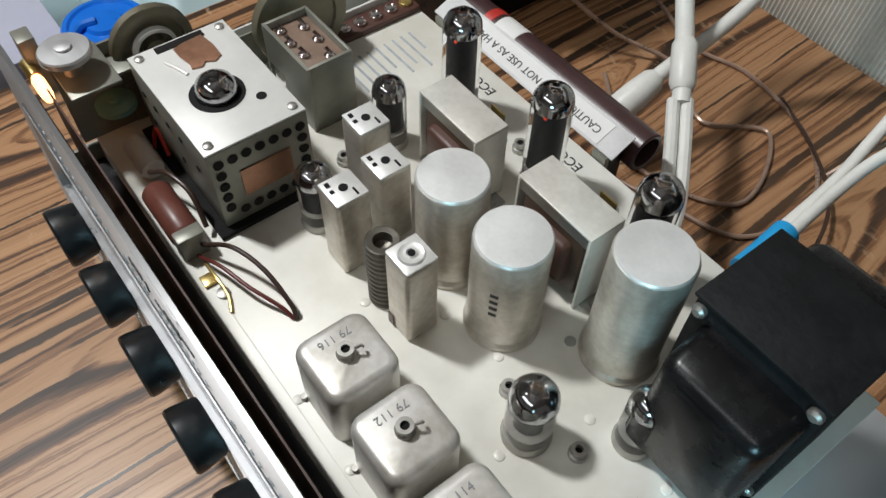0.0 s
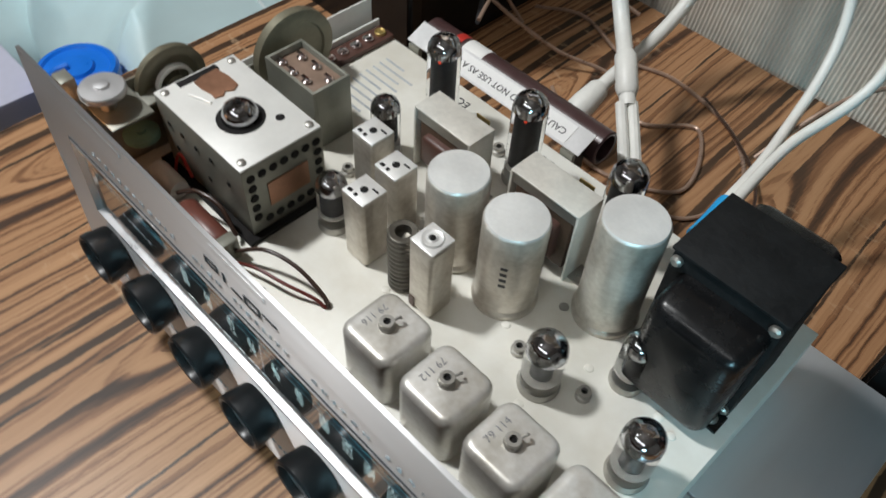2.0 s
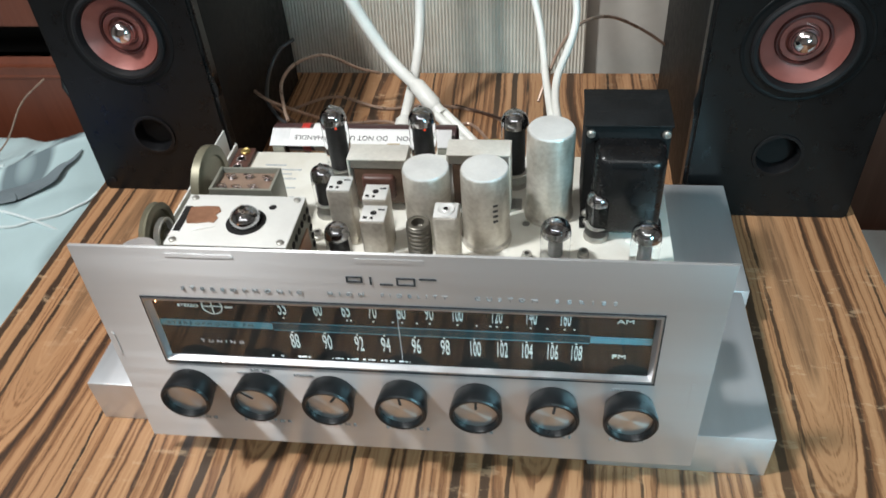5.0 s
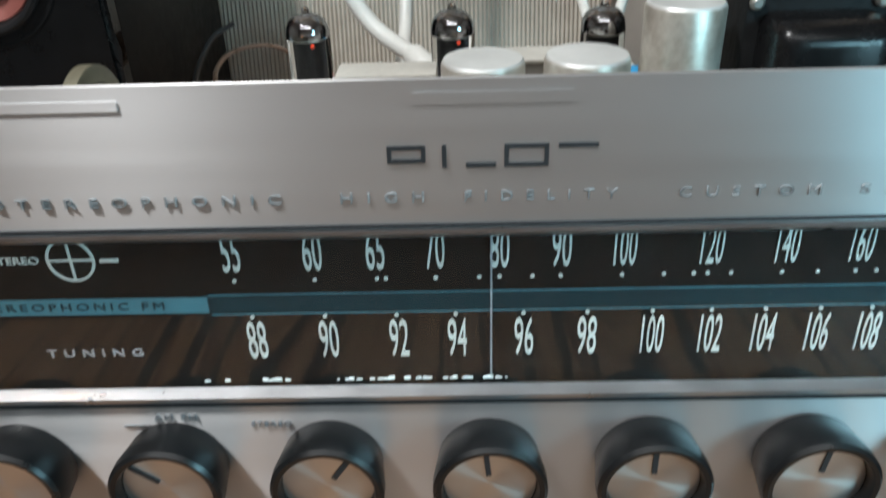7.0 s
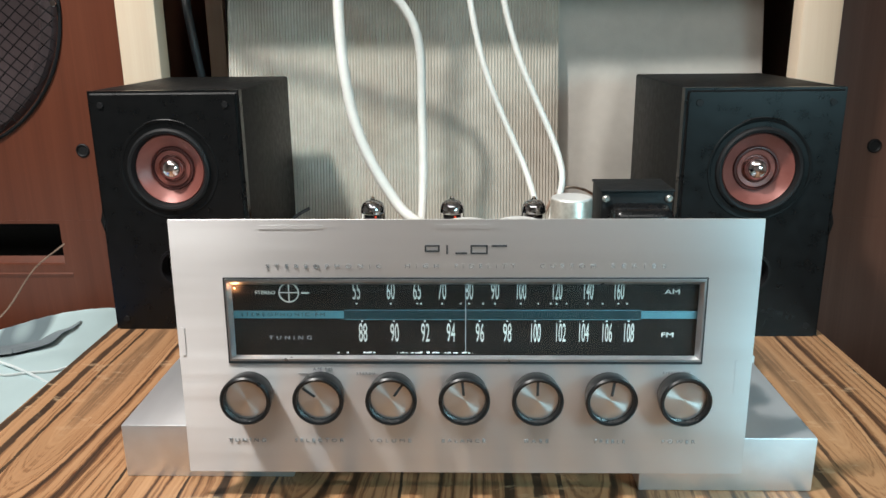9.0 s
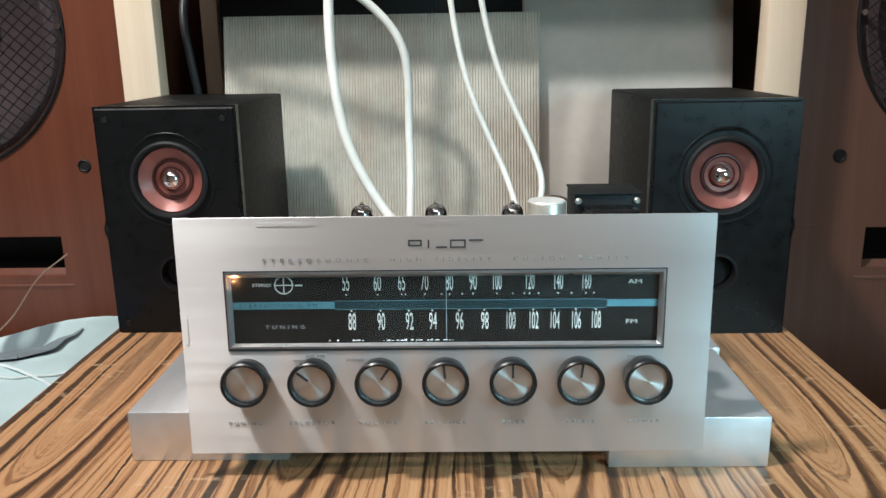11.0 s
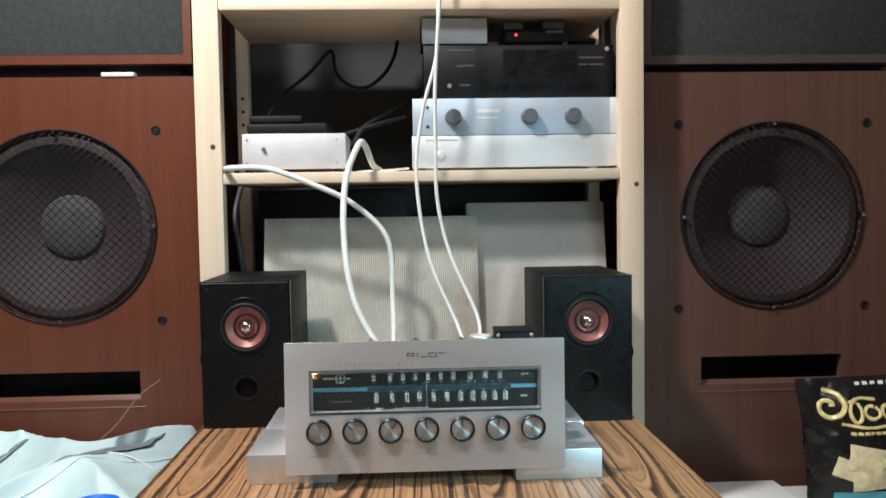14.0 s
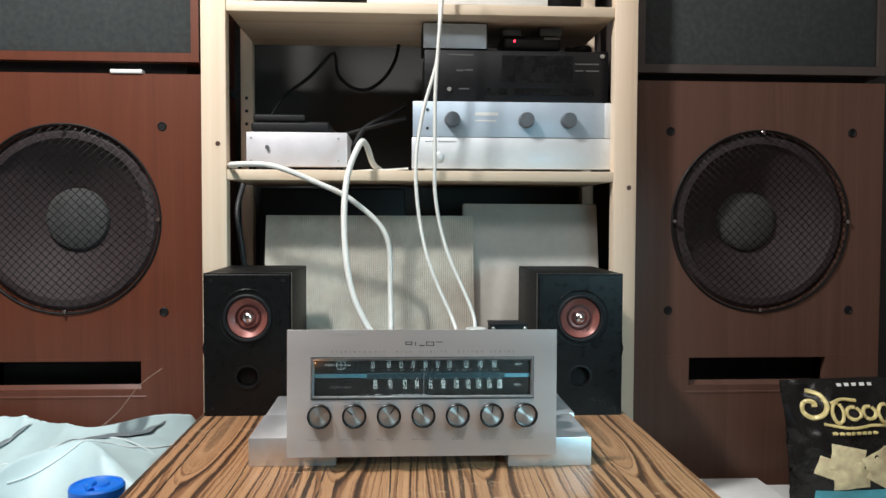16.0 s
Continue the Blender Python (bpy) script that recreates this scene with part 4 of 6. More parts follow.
# tuning box with rim of round holes
TBX0, TBX1, TBY0, TBY1, TBZ = -0.161, -0.078, 0.0525, 0.1055, 0.1505
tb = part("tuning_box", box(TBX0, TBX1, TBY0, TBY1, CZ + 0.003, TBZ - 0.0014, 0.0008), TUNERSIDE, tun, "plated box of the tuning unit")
# dark sheet painting the shade under the tuning box
part("box_gap_shade", box(TBX0 - 0.006, TBX1 + 0.004, TBY0 - 0.005, TBY1 + 0.002, CZ + 0.0002, CZ + 0.0028), DARKHOLE, tun)
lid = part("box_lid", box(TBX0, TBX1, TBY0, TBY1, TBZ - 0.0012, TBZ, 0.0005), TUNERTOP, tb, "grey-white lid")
for x, y in ((-0.156, 0.057), (-0.083, 0.101), (-0.083, 0.057), (-0.156, 0.101)):
    part("lid_screw", lathe([(0.0024, 0), (0.0024, 0.001), (0.0012, 0.0016), (0, 0.0016)], (x, y, TBZ), n=14), STEEL, tb)
part("lid_hole", rod(0.0026, 0, 0.0004, (-0.098, 0.093, TBZ), n=18), DARKHOLE, tb)
part("lid_slot", box(-0.1595, -0.1545, 0.066, 0.092, TBZ, TBZ + 0.0004), DARKHOLE, tb)
foil = bmesh.new()
edge = [(-0.0125, 0.0085), (-0.0130, -0.0020), (-0.0120, -0.0080), (-0.0050, -0.0086), (0.0030, -0.0078), (0.0065, -0.0088), (0.0085, -0.0040), (0.0062, -0.0010), (0.0090, 0.0030), (0.0070, 0.0078), (-0.0020, 0.0090)]
lo = foil.faces.new([foil.verts.new((x, y, 0)) for x, y in edge])
up_ = bmesh.ops.extrude_face_region(foil, geom=[lo])
bmesh.ops.translate(foil, verts=[v for v in up_["geom"] if isinstance(v, bmesh.types.BMVert)], vec=(0, 0, 0.0008))
bmesh.ops.recalc_face_normals(foil, faces=foil.faces[:])
foil.transform(Matrix.Translation((-0.1415, 0.083, TBZ + 0.0003)) @ Matrix.Rotation(radians(6), 4, "Z"))
part("foil_patch", foil, COPPERY, tb, "torn coppery foil patch")
part("tube_well", rod(0.0135, 0, 0.0005, (-0.1120, 0.0770, TBZ), n=36), DARKHOLE, tb)
part("pressed_rib", hose([(-0.1465, 0.0665, TBZ), (-0.138, 0.0695, TBZ + 0.0003), (-0.132, 0.0715, TBZ)], 0.0011, 8, 4), TUNERTOP, tb)
xs = TBX1 + 0.0003
part("side_foil", box(xs, xs + 0.0006, 0.0665, 0.0935, 0.1155, 0.1325), COPPERY, tb, "brown foil window in the side")
for y, z in [(0.0575 + 0.0072 * k, 0.142) for k in range(7)] + [(0.0575, 0.142 - 0.0075 * k) for k in range(1, 5)] + [(0.1010, 0.142 - 0.0075 * k) for k in range(1, 5)] + [(0.0645 + 0.0072 * k, 0.107) for k in range(5)]:
    part("vent_hole", rod(0.0026, 0, 0.0004, (xs, y, z), "X", 16), DARKHOLE, tb)
for x, z in ((-0.15, 0.135), (-0.137, 0.135), (-0.123, 0.135), (-0.108, 0.137), (-0.093, 0.13), (-0.147, 0.118), (-0.115, 0.117)):
    part("vent_hole", rod(0.0017, 0.0003, 0.0007, (x, TBY0, z), "Y", 14), DARKHOLE, tb)
part("side_plate", box(-0.1905, -0.1893, 0.10, 0.236, 0.060, 0.118), TUNERTOP, tun)

# coil cans with slotted lids
def coil_can(x, y, top, s=0.0088):
    b = box(x - s, x + s, y - s, y + s, CZ, top, 0.0022, 3)
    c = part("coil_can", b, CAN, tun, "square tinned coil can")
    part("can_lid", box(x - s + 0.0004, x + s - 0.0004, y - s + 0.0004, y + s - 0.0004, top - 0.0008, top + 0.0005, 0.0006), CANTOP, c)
    part("core_hole", rod(0.0022, 0, 0.0004, (x, y, top + 0.0005), n=14), DARKHOLE, c)
    for dx, dy, w, h in ((0.0048, 0.0035, 0.0022, 0.0010), (-0.005, -0.0052, 0.0014, 0.0020), (-0.0005, -0.0055, 0.001, 0.002)):
        part("slot", box(x + dx - w, x + dx + w, y + dy - h / 2, y + dy + h / 2, top + 0.0005, top + 0.0009), DARKHOLE, c)
    return c


coil_can(-0.0290, 0.0942, 0.1465)
coil_can(-0.0322, 0.1190, 0.1455)
coil_can(-0.0593, 0.1265, 0.1468)
# taller can with a dimpled lid
b = box(0.0115, 0.0285, 0.0875, 0.1045, CZ, 0.1495, 0.0025, 3)
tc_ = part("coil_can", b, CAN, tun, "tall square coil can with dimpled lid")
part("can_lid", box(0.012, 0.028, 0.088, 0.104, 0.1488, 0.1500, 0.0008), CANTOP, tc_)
part("lid_dimple", lathe([(0.0062, 0), (0.0055, 0.0009), (0.0045, 0.0004), (0.0030, 0.0005), (0.0022, 0.0012), (0.0016, 0.0006), (0, 0.0004)], (0.020, 0.096, 0.1500), n=28), CANTOP, tc_)
part("core_hole", rod(0.0016, 0, 0.0014, (0.020, 0.096, 0.1500), n=12), DARKHOLE, tc_)
part("cut_out", box(0.0130, 0.0170, 0.0870, 0.0874, CZ + 0.001, CZ + 0.009), BROWN, tc_)
# ribbed former beside it
prof = [(0.0078, 0)]
for k in range(12):
    prof += [(0.0078, 0.0035 * k + 0.0002), (0.0084, 0.0035 * k + 0.001), (0.0084, 0.0035 * k + 0.0024), (0.0076, 0.0035 * k + 0.0032)]
prof += [(0.0080, 0.043), (0.0072, 0.0435), (0.0045, 0.0432), (0.0042, 0.038), (0.002, 0.037), (0, 0.037)]
part("ribbed_former", lathe(prof, (0.0005, 0.0945, CZ), n=28), mat("dark_ribbed_metal", (0.14, 0.13, 0.11), 0.4, 0.7, 0.3, 80), tun, "dark ribbed coil former with open top")

# four rounded intermediate-frequency cans
IFX = [0.035, 0.075, 0.115, 0.1545]
for x, num, turn in zip(IFX, ("79 116", "79 112", "79 114", "79 115"), (-90, -90, 90, 90)):
    s, y, top = 0.0168, 0.053, 0.1342
    b = bmesh.new()
    bmesh.ops.create_cube(b, size=1, matrix=Matrix.Translation((x, y, (CZ + top) / 2)) @ Matrix.Diagonal((2 * s, 2 * s, top - CZ, 1)))
    vert = [e for e in b.edges if abs(e.verts[0].co.z - e.verts[1].co.z) > 0.01]
    bmesh.ops.bevel(b, geom=vert, offset=0.0068, segments=6, affect="EDGES", profile=0.5)
    rim = [e for e in b.edges if all(v.co.z > top - 1e-5 for v in e.verts)]
    bmesh.ops.bevel(b, geom=rim, offset=0.0042, segments=4, affect="EDGES", profile=0.5)
    c = part("if_can", b, IFCAN, tun, "rounded satin can stamped with a number", angle=50)
    part("can_collar", lathe([(0.0042, 0), (0.0042, 0.0012), (0.0036, 0.002), (0.0036, 0.0046), (0.0019, 0.0046), (0.0019, 0.001)], (x, y, top), n=14), STEEL, c)
    part("collar_bore", rod(0.0019, 0.0005, 0.0030, (x, y, top), n=10), DARKHOLE, c)
    part("lug", hose([(x + 0.002, y + 0.003, top + 0.0045), (x + 0.003, y + 0.0055, top + 0.0055), (x + 0.0025, y + 0.0065, top + 0.003)], 0.0007, 6, 4), STEEL, c)
    if num != "79 115":
        letters("stamped_number", num, 0.0052, pose(x - 0.0090 if turn < 0 else x - 0.0085, y, top + 0.0001, 0, 0, turn), c, GREYINK, 0.0002, space=1.05)
    for dy in (-0.0176, 0.0176):
        part("fixing_tab", rod(0.0016, 0, 0.0022, (x - 0.012, y + dy, CZ), n=10), STEEL, c)

# electrolytic capacitors
for x, y, top, r in ((0.0022, 0.1312, 0.1592, 0.0168), (0.0433, 0.1302, 0.1602, 0.0170), (0.0880, 0.1617, 0.1724, 0.0170)):
    h = top - CZ
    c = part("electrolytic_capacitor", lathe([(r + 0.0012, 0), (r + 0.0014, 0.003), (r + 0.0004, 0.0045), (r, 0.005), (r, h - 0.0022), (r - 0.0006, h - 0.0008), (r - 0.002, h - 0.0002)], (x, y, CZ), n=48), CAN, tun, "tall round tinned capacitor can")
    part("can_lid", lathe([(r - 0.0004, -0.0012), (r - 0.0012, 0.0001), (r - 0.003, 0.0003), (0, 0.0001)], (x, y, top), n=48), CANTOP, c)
    if x > 0.01:
        for k in range(4 if x < 0.06 else 0):
            a = radians(-62)
            px, py = x + (r + 0.0001) * math.cos(a), y + (r + 0.0001) * math.sin(a)
            bb = box(-0.0018, 0.0018, -0.0003, 0.0003, 0, 0.0016)
            bb.transform(Matrix.Translation((px, py, 0.138 - 0.0046 * k)) @ Matrix.Rotation(a + radians(90), 4, "Z"))
            part("printed_bar", bb, INK, c)

# clamped audio transformers
for x0, x1, top in ((-0.0625, -0.0175, 0.1440), (0.0125, 0.0595, 0.1495)):
    y0, y1 = 0.1600, 0.1805
    t = part("clamped_transformer", box(x0 + 0.004, x1 - 0.004, y0 + 0.0015, y1 - 0.0015, CZ + 0.006, top - 0.009, 0.001), mat("brown_laminations", (0.10, 0.062, 0.042), 0.45, 0.3, 0.25, 200, stretch=(0.1, 1, 1)), tun, "steel-clamped transformer with brown winding")
    part("bracket_top", box(x0, x1, y0, y1, top - 0.0016, top, 0.0006), CLAMP, t)
    for xa in (x0, x1 - 0.0016):
        part("bracket_side", box(xa, xa + 0.0016, y0, y1, CZ, top - 0.0017, 0.0004), CLAMP, t)
    part("winding", box(x0 + 0.010, x1 - 0.010, y0 - 0.004, y1 + 0.004, CZ + 0.012, top - 0.014, 0.003, 3), BROWN, t)
    part("lower_core", box(x0 + 0.002, x1 - 0.002, y0 + 0.001, y1 - 0.001, top - 0.0088, top - 0.0018), STEEL, t)
    part("foot", box(x1 - 0.001, x1 + 0.008, y0 + 0.004, y1 - 0.004, CZ, CZ + 0.0014, 0.0003), STEEL, t)
    part("foot_screw", lathe([(0.0026, 0), (0.0026, 0.0016), (0, 0.0024)], (x1 + 0.0045, y0 + 0.010, CZ + 0.0014), n=12), STEEL, t)
    part("paper_tag", box((x0 + x1) / 2 + 0.004, (x0 + x1) / 2 + 0.014, y1 + 0.0045, y1 + 0.0052, top - 0.014, top - 0.003), BRASS, t)

# mains transformer
pt = part("mains_transformer", box(0.1115, 0.1690, 0.1560, 0.2020, CZ, 0.1775, 0.0012), TAPE, tun, "black mains transformer with taped core")
sec = [(0.0, 0.0245, 0.0), (0.004, 0.0243, 0.0), (0.0185, 0.0236, 0.001), (0.0228, 0.0218, 0.0035), (0.0250, 0.0178, 0.008)]
for sign, y0 in ((-1, 0.1559), (1, 0.2021)):
    b = bmesh.new()
    loops = []
    for dy, hx, dz in sec:
        z0, z1, cx = CZ + 0.003 + dz, 0.1685 - dz, 0.1420
        pts = []
        rr = 0.006
        for ax, az, a0 in ((cx + hx - rr, z1 - rr, 0), (cx - hx + rr, z1 - rr, 90), (cx - hx + rr, z0 + rr, 180), (cx + hx - rr, z0 + rr, 270)):
            for k in range(5):
                a = radians(a0 + 22.5 * k)
                pts.append(b.verts.new((ax + rr * math.cos(a), y0 + sign * dy, az + rr * math.sin(a))))
        loops.append(pts)
    for p, q in zip(loops, loops[1:]):
        for i in range(len(p)):
            b.faces.new((p[i], p[(i + 1) % len(p)], q[(i + 1) % len(p)], q[i]))
    b.faces.new(loops[-1])
    bmesh.ops.recalc_face_normals(b, faces=b.faces[:])
    part("bell_cover", b, LACQUER, pt, "glossy black bell cover", angle=50)
part("top_tape", box(0.1105, 0.1700, 0.1545, 0.2030, 0.1775, 0.1795, 0.0008), TAPE, pt)
for x in (0.1150, 0.1655):
    for z in (CZ + 0.006, 0.1722):
        part("corner_bolt", lathe([(0.0030, 0), (0.0030, 0.0018), (0.0018, 0.003), (0, 0.003)], (x, 0.1559, z), "Y", 12), STEEL, pt)
part("mounting_flange", box(0.1105, 0.1700, 0.1440, 0.1559, CZ, CZ + 0.0022, 0.0006), LACQUER, pt)
for x in (0.1165, 0.164):
    part("flange_screw", lathe([(0.0034, 0), (0.0034, 0.0016), (0.0018, 0.003), (0, 0.003)], (x, 0.1490, CZ + 0.0022), n=12), STEEL, pt)

# dial-drive drums, pulleys and terminal strips at the left end
dr = part("dial_drum", lathe([(0.006, -0.003), (0.0205, -0.003), (0.0218, -0.0022), (0.0205, 0), (0.0218, 0.0022), (0.0205, 0.003), (0.0170, 0.003), (0.0165, 0.0010), (0.006, 0.0010), (0.005, 0.006), (0, 0.006)], (-0.1735, 0.0700, 0.1435), "X", 56), OLIVE, tun, "olive drum of the dial cord drive")
part("inner_drum", lathe([(0.0105, 0.000), (0.0118, 0.001), (0.0118, 0.0045), (0.0098, 0.0045), (0.0098, 0.002)], (-0.1715, 0.0700, 0.1435), "X", 40), TUNERTOP, dr)
part("dial_drum", lathe([(0, -0.004), (0.028, -0.004), (0.0295, -0.003), (0.0295, 0.003), (0.028, 0.004), (0.022, 0.004), (0.021, 0.0025), (0, 0.0025)], (-0.1705, 0.1540, 0.1235), "X", 56), OLIVE, tun, "olive drum of the dial cord drive")
part("drive_shaft", rod(0.003, -0.012, 0.016, (-0.173, 0.0700, 0.1435), "X", 14), STEEL, tun)
part("drive_shaft", rod(0.003, -0.003, 0.03, (-0.1705, 0.1540, 0.1235), "X", 14), STEEL, tun)
part("drum_bracket", box(-0.179, -0.1775, 0.050, 0.165, CZ, 0.122, 0.0004), TUNERSIDE, tun)
pul = part("cord_pulley", lathe([(0.0115, 0), (0.0125, 0.0008), (0.0105, 0.002), (0.0125, 0.0034), (0.0118, 0.0042), (0.004, 0.0046), (0.004, 0.006), (0.0015, 0.0064), (0, 0.0064)], (-0.1625, 0.0275, 0.1635), n=44), ALU, tun, "bright aluminium cord pulley")
part("pulley_hub", rod(0.0045, 0.1535, 0.1635, (-0.1625, 0.0275, 0), n=14), STEEL, pul)
arm = box(-0.1800, -0.1440, 0.0190, 0.0440, 0.1515, 0.1535, 0.0006)
box(-0.1800, -0.1610, 0.0441, 0.0640, 0.1420, 0.1440, 0.0006, bm=arm)
box(-0.1800, -0.1784, 0.0190, 0.0640, CZ, 0.1514, 0.0004, bm=arm)
part("pulley_arm", arm, TUNERSIDE, tun, "olive bracket under the cord pulley")
part("dial_backing", box(-0.150, 0.178, 0.0118, 0.0126, 0.086, 0.160), BROWN, tun, "brown fibre sheet behind the dial")
# black strip added for the shade between panel and chassis
part("gap_shade_strip", box(-0.1805, 0.1755, 0.0130, 0.0250, 0.0820, 0.0832), BLACK, tun)
part("panel_support", box(-0.1795, -0.1775, 0.0016, 0.0254, 0.06, 0.094), TUNERSIDE, tun)
part("panel_support", box(0.1720, 0.1740, 0.0016, 0.0254, 0.06, 0.094), TUNERSIDE, tun)
part("pulley_support", box(-0.183, -0.172, 0.0110, 0.0190, 0.140, 0.1720, 0.0006), TUNERSIDE, tun)
lampp = part("dial_lamp", lathe([(0.0035, -0.012), (0.0035, -0.002), (0.003, 0.0)], (-0.1660, 0.0112, 0.1560), "X", 16), BRASS, tun)
part("bulb", lathe([(0.0022, 0), (0.0030, 0.003), (0.0030, 0.014), (0.0022, 0.0185), (0, 0.020)], (-0.1660, 0.0112, 0.1560), "X", 16), BULB, lampp, "lit dial bulb")
part("green_pulley", lathe([(0.009, -0.002), (0.0105, -0.0015), (0.009, 0), (0.0105, 0.0015), (0.009, 0.002), (0.003, 0.002), (0.003, 0.004), (0, 0.004)], (-0.1640, 0.0400, 0.1250), "Z", 28), GREEN, tun, "verdigris green cord pulley")
strip = part("terminal_strip", box(-0.180, -0.1645, 0.176, 0.2355, CZ, CZ + 0.004, 0.0006), BROWN, tun, "brown screw terminal strip")
part("strip_rail", box(-0.183, -0.1812, 0.170, 0.2365, CZ - 0.01, CZ + 0.008, 0.0004), TUNERTOP, strip)
for k in range(5):
    y = 0.183 + 0.0115 * k
    part("terminal_screw", lathe([(0.0042, 0), (0.0042, 0.0016), (0.0036, 0.0022), (0.0028, 0.0014), (0, 0.0014)], (-0.1720, y, CZ + 0.004), n=16), CHROME if k < 4 else BRASS, strip)
letters("chassis_print", "ECC", 0.0088, pose(-0.0855, 0.2240, CZ + 0.0001, 0, 0, 180), ch, INK)
letters("chassis_print", "ECC", 0.0088, pose(-0.0115, 0.2240, CZ + 0.0001, 0, 0, 180), ch, INK)
for k in range(9):
    w = (0.030, 0.036, 0.027, 0.034, 0.022, 0.031, 0.026, 0.033, 0.018)[k]
    part("faded_print_bar", box(-0.155 + 0.004, -0.155 + 0.004 + w, 0.166 + 0.0062 * k, 0.1675 + 0.0062 * k, CZ, CZ + 0.0003), mat("faded_blue_print", (0.42, 0.45, 0.48), 0.6, 0.1, 0.2, 200) if k == 0 else bpy.data.materials["faded_blue_print"], ch)

# trimmer block: open bracket with phenolic board and trimmers
tr = part("trimmer_bracket", holed(-0.158, -0.111, CZ, 0.1405, 0.1245, 0.1265, [(-0.156, -0.140, CZ - 1, CZ + 0.02)]), TUNERSIDE, tun, "olive bracket with trimmer capacitors")
part("bracket_end", box(-0.113, -0.111, 0.1266, 0.1525, CZ, 0.1405, 0.0003), TUNERSIDE, tr)
part("bracket_end", box(-0.158, -0.156, 0.1266, 0.1525, CZ + 0.01, 0.1405, 0.0003), TUNERSIDE, tr)
part("bracket_back", box(-0.156, -0.113, 0.1508, 0.1525, CZ + 0.005, 0.1405, 0.0003), TUNERSIDE, tr)
part("trimmer_board", box(-0.1558, -0.1132, 0.1267, 0.1507, 0.1340, 0.1362, 0.0003), mat("pinkish_phenolic", (0.22, 0.15, 0.11), 0.5, 0, 0.2, 80), tr)
for x, y in ((-0.151, 0.132), (-0.139, 0.131), (-0.127, 0.132), (-0.147, 0.144), (-0.134, 0.145), (-0.119, 0.143)):
    part("trimmer", lathe([(0.0030, 0), (0.0032, 0.001), (0.0018, 0.0022), (0, 0.0024)], (x, y, 0.1362), n=12), CHROME, tr)
    part("trimmer_leaf", box(x - 0.004, x + 0.003, y - 0.0012, y + 0.0012, 0.1386, 0.1394, 0.0002), CHROME, tr)

# loose parts along the front of the chassis
bc = part("paper_capacitor", lathe([(0, -0.018), (0.0068, -0.018), (0.0078, -0.0165), (0.0078, 0.0165), (0.0068, 0.018), (0, 0.018)], (-0.0985, 0.0335, CZ + 0.0080), "X", 26), mat("red_brown_sleeve", (0.16, 0.055, 0.040), 0.4, 0, 0.15, 80), tun, "red-brown tubular capacitor")
part("clamp", box(-0.0805, -0.0725, 0.0265, 0.0405, CZ, CZ + 0.0155, 0.0008), TUNERSIDE, bc)
part("glass_choke", lathe([(0, -0.012), (0.0062, -0.012), (0.0066, -0.010), (0.0066, 0.010), (0.0060, 0.012), (0, 0.012)], (-0.143, 0.0390, CZ + 0.0075), "X", 22), MICA, tun)
part("wire", hose([(-0.126, 0.036, CZ + 0.012), (-0.112, 0.041, CZ + 0.021), (-0.095, 0.045, CZ + 0.019), (-0.082, 0.044, CZ + 0.006)], 0.0013), WIREBROWN, tun)
part("wire", hose([(-0.072, 0.037, CZ + 0.008), (-0.055, 0.046, CZ + 0.017), (-0.036, 0.052, CZ + 0.015), (-0.018, 0.054, CZ + 0.007), (-0.013, 0.0535, CZ + 0.0005)], 0.0012), WIREBROWN, tun)
part("wire", hose([(-0.070, 0.033, CZ + 0.004), (-0.054, 0.038, CZ + 0.009), (-0.036, 0.043, CZ + 0.0085), (-0.021, 0.050, CZ + 0.0045), (-0.014, 0.0525, CZ + 0.0005)], 0.0010), mat("dark_red_wire", (0.12, 0.02, 0.015), 0.4, 0, 0.2, 60), tun)
part("wire", hose([(-0.066, 0.034, CZ + 0.002), (-0.054, 0.034, CZ + 0.0035), (-0.043, 0.034, CZ + 0.002), (-0.034, 0.031, CZ + 0.001)], 0.0009), BRASS, tun)
part("wire", hose([(-0.150, 0.047, CZ + 0.002), (-0.147, 0.0495, CZ + 0.016), (-0.141, 0.0500, CZ + 0.021), (-0.133, 0.0495, CZ + 0.010)], 0.0010), RED, tun)
part("tag_lug", box(-0.060, -0.053, 0.0275, 0.0335, CZ, CZ + 0.0022, 0.0004), BRASS, tun)
part("tag_screw", lathe([(0.0032, 0), (0.0032, 0.0016), (0, 0.0026)], (-0.046, 0.033, CZ), n=12), STEEL, tun)


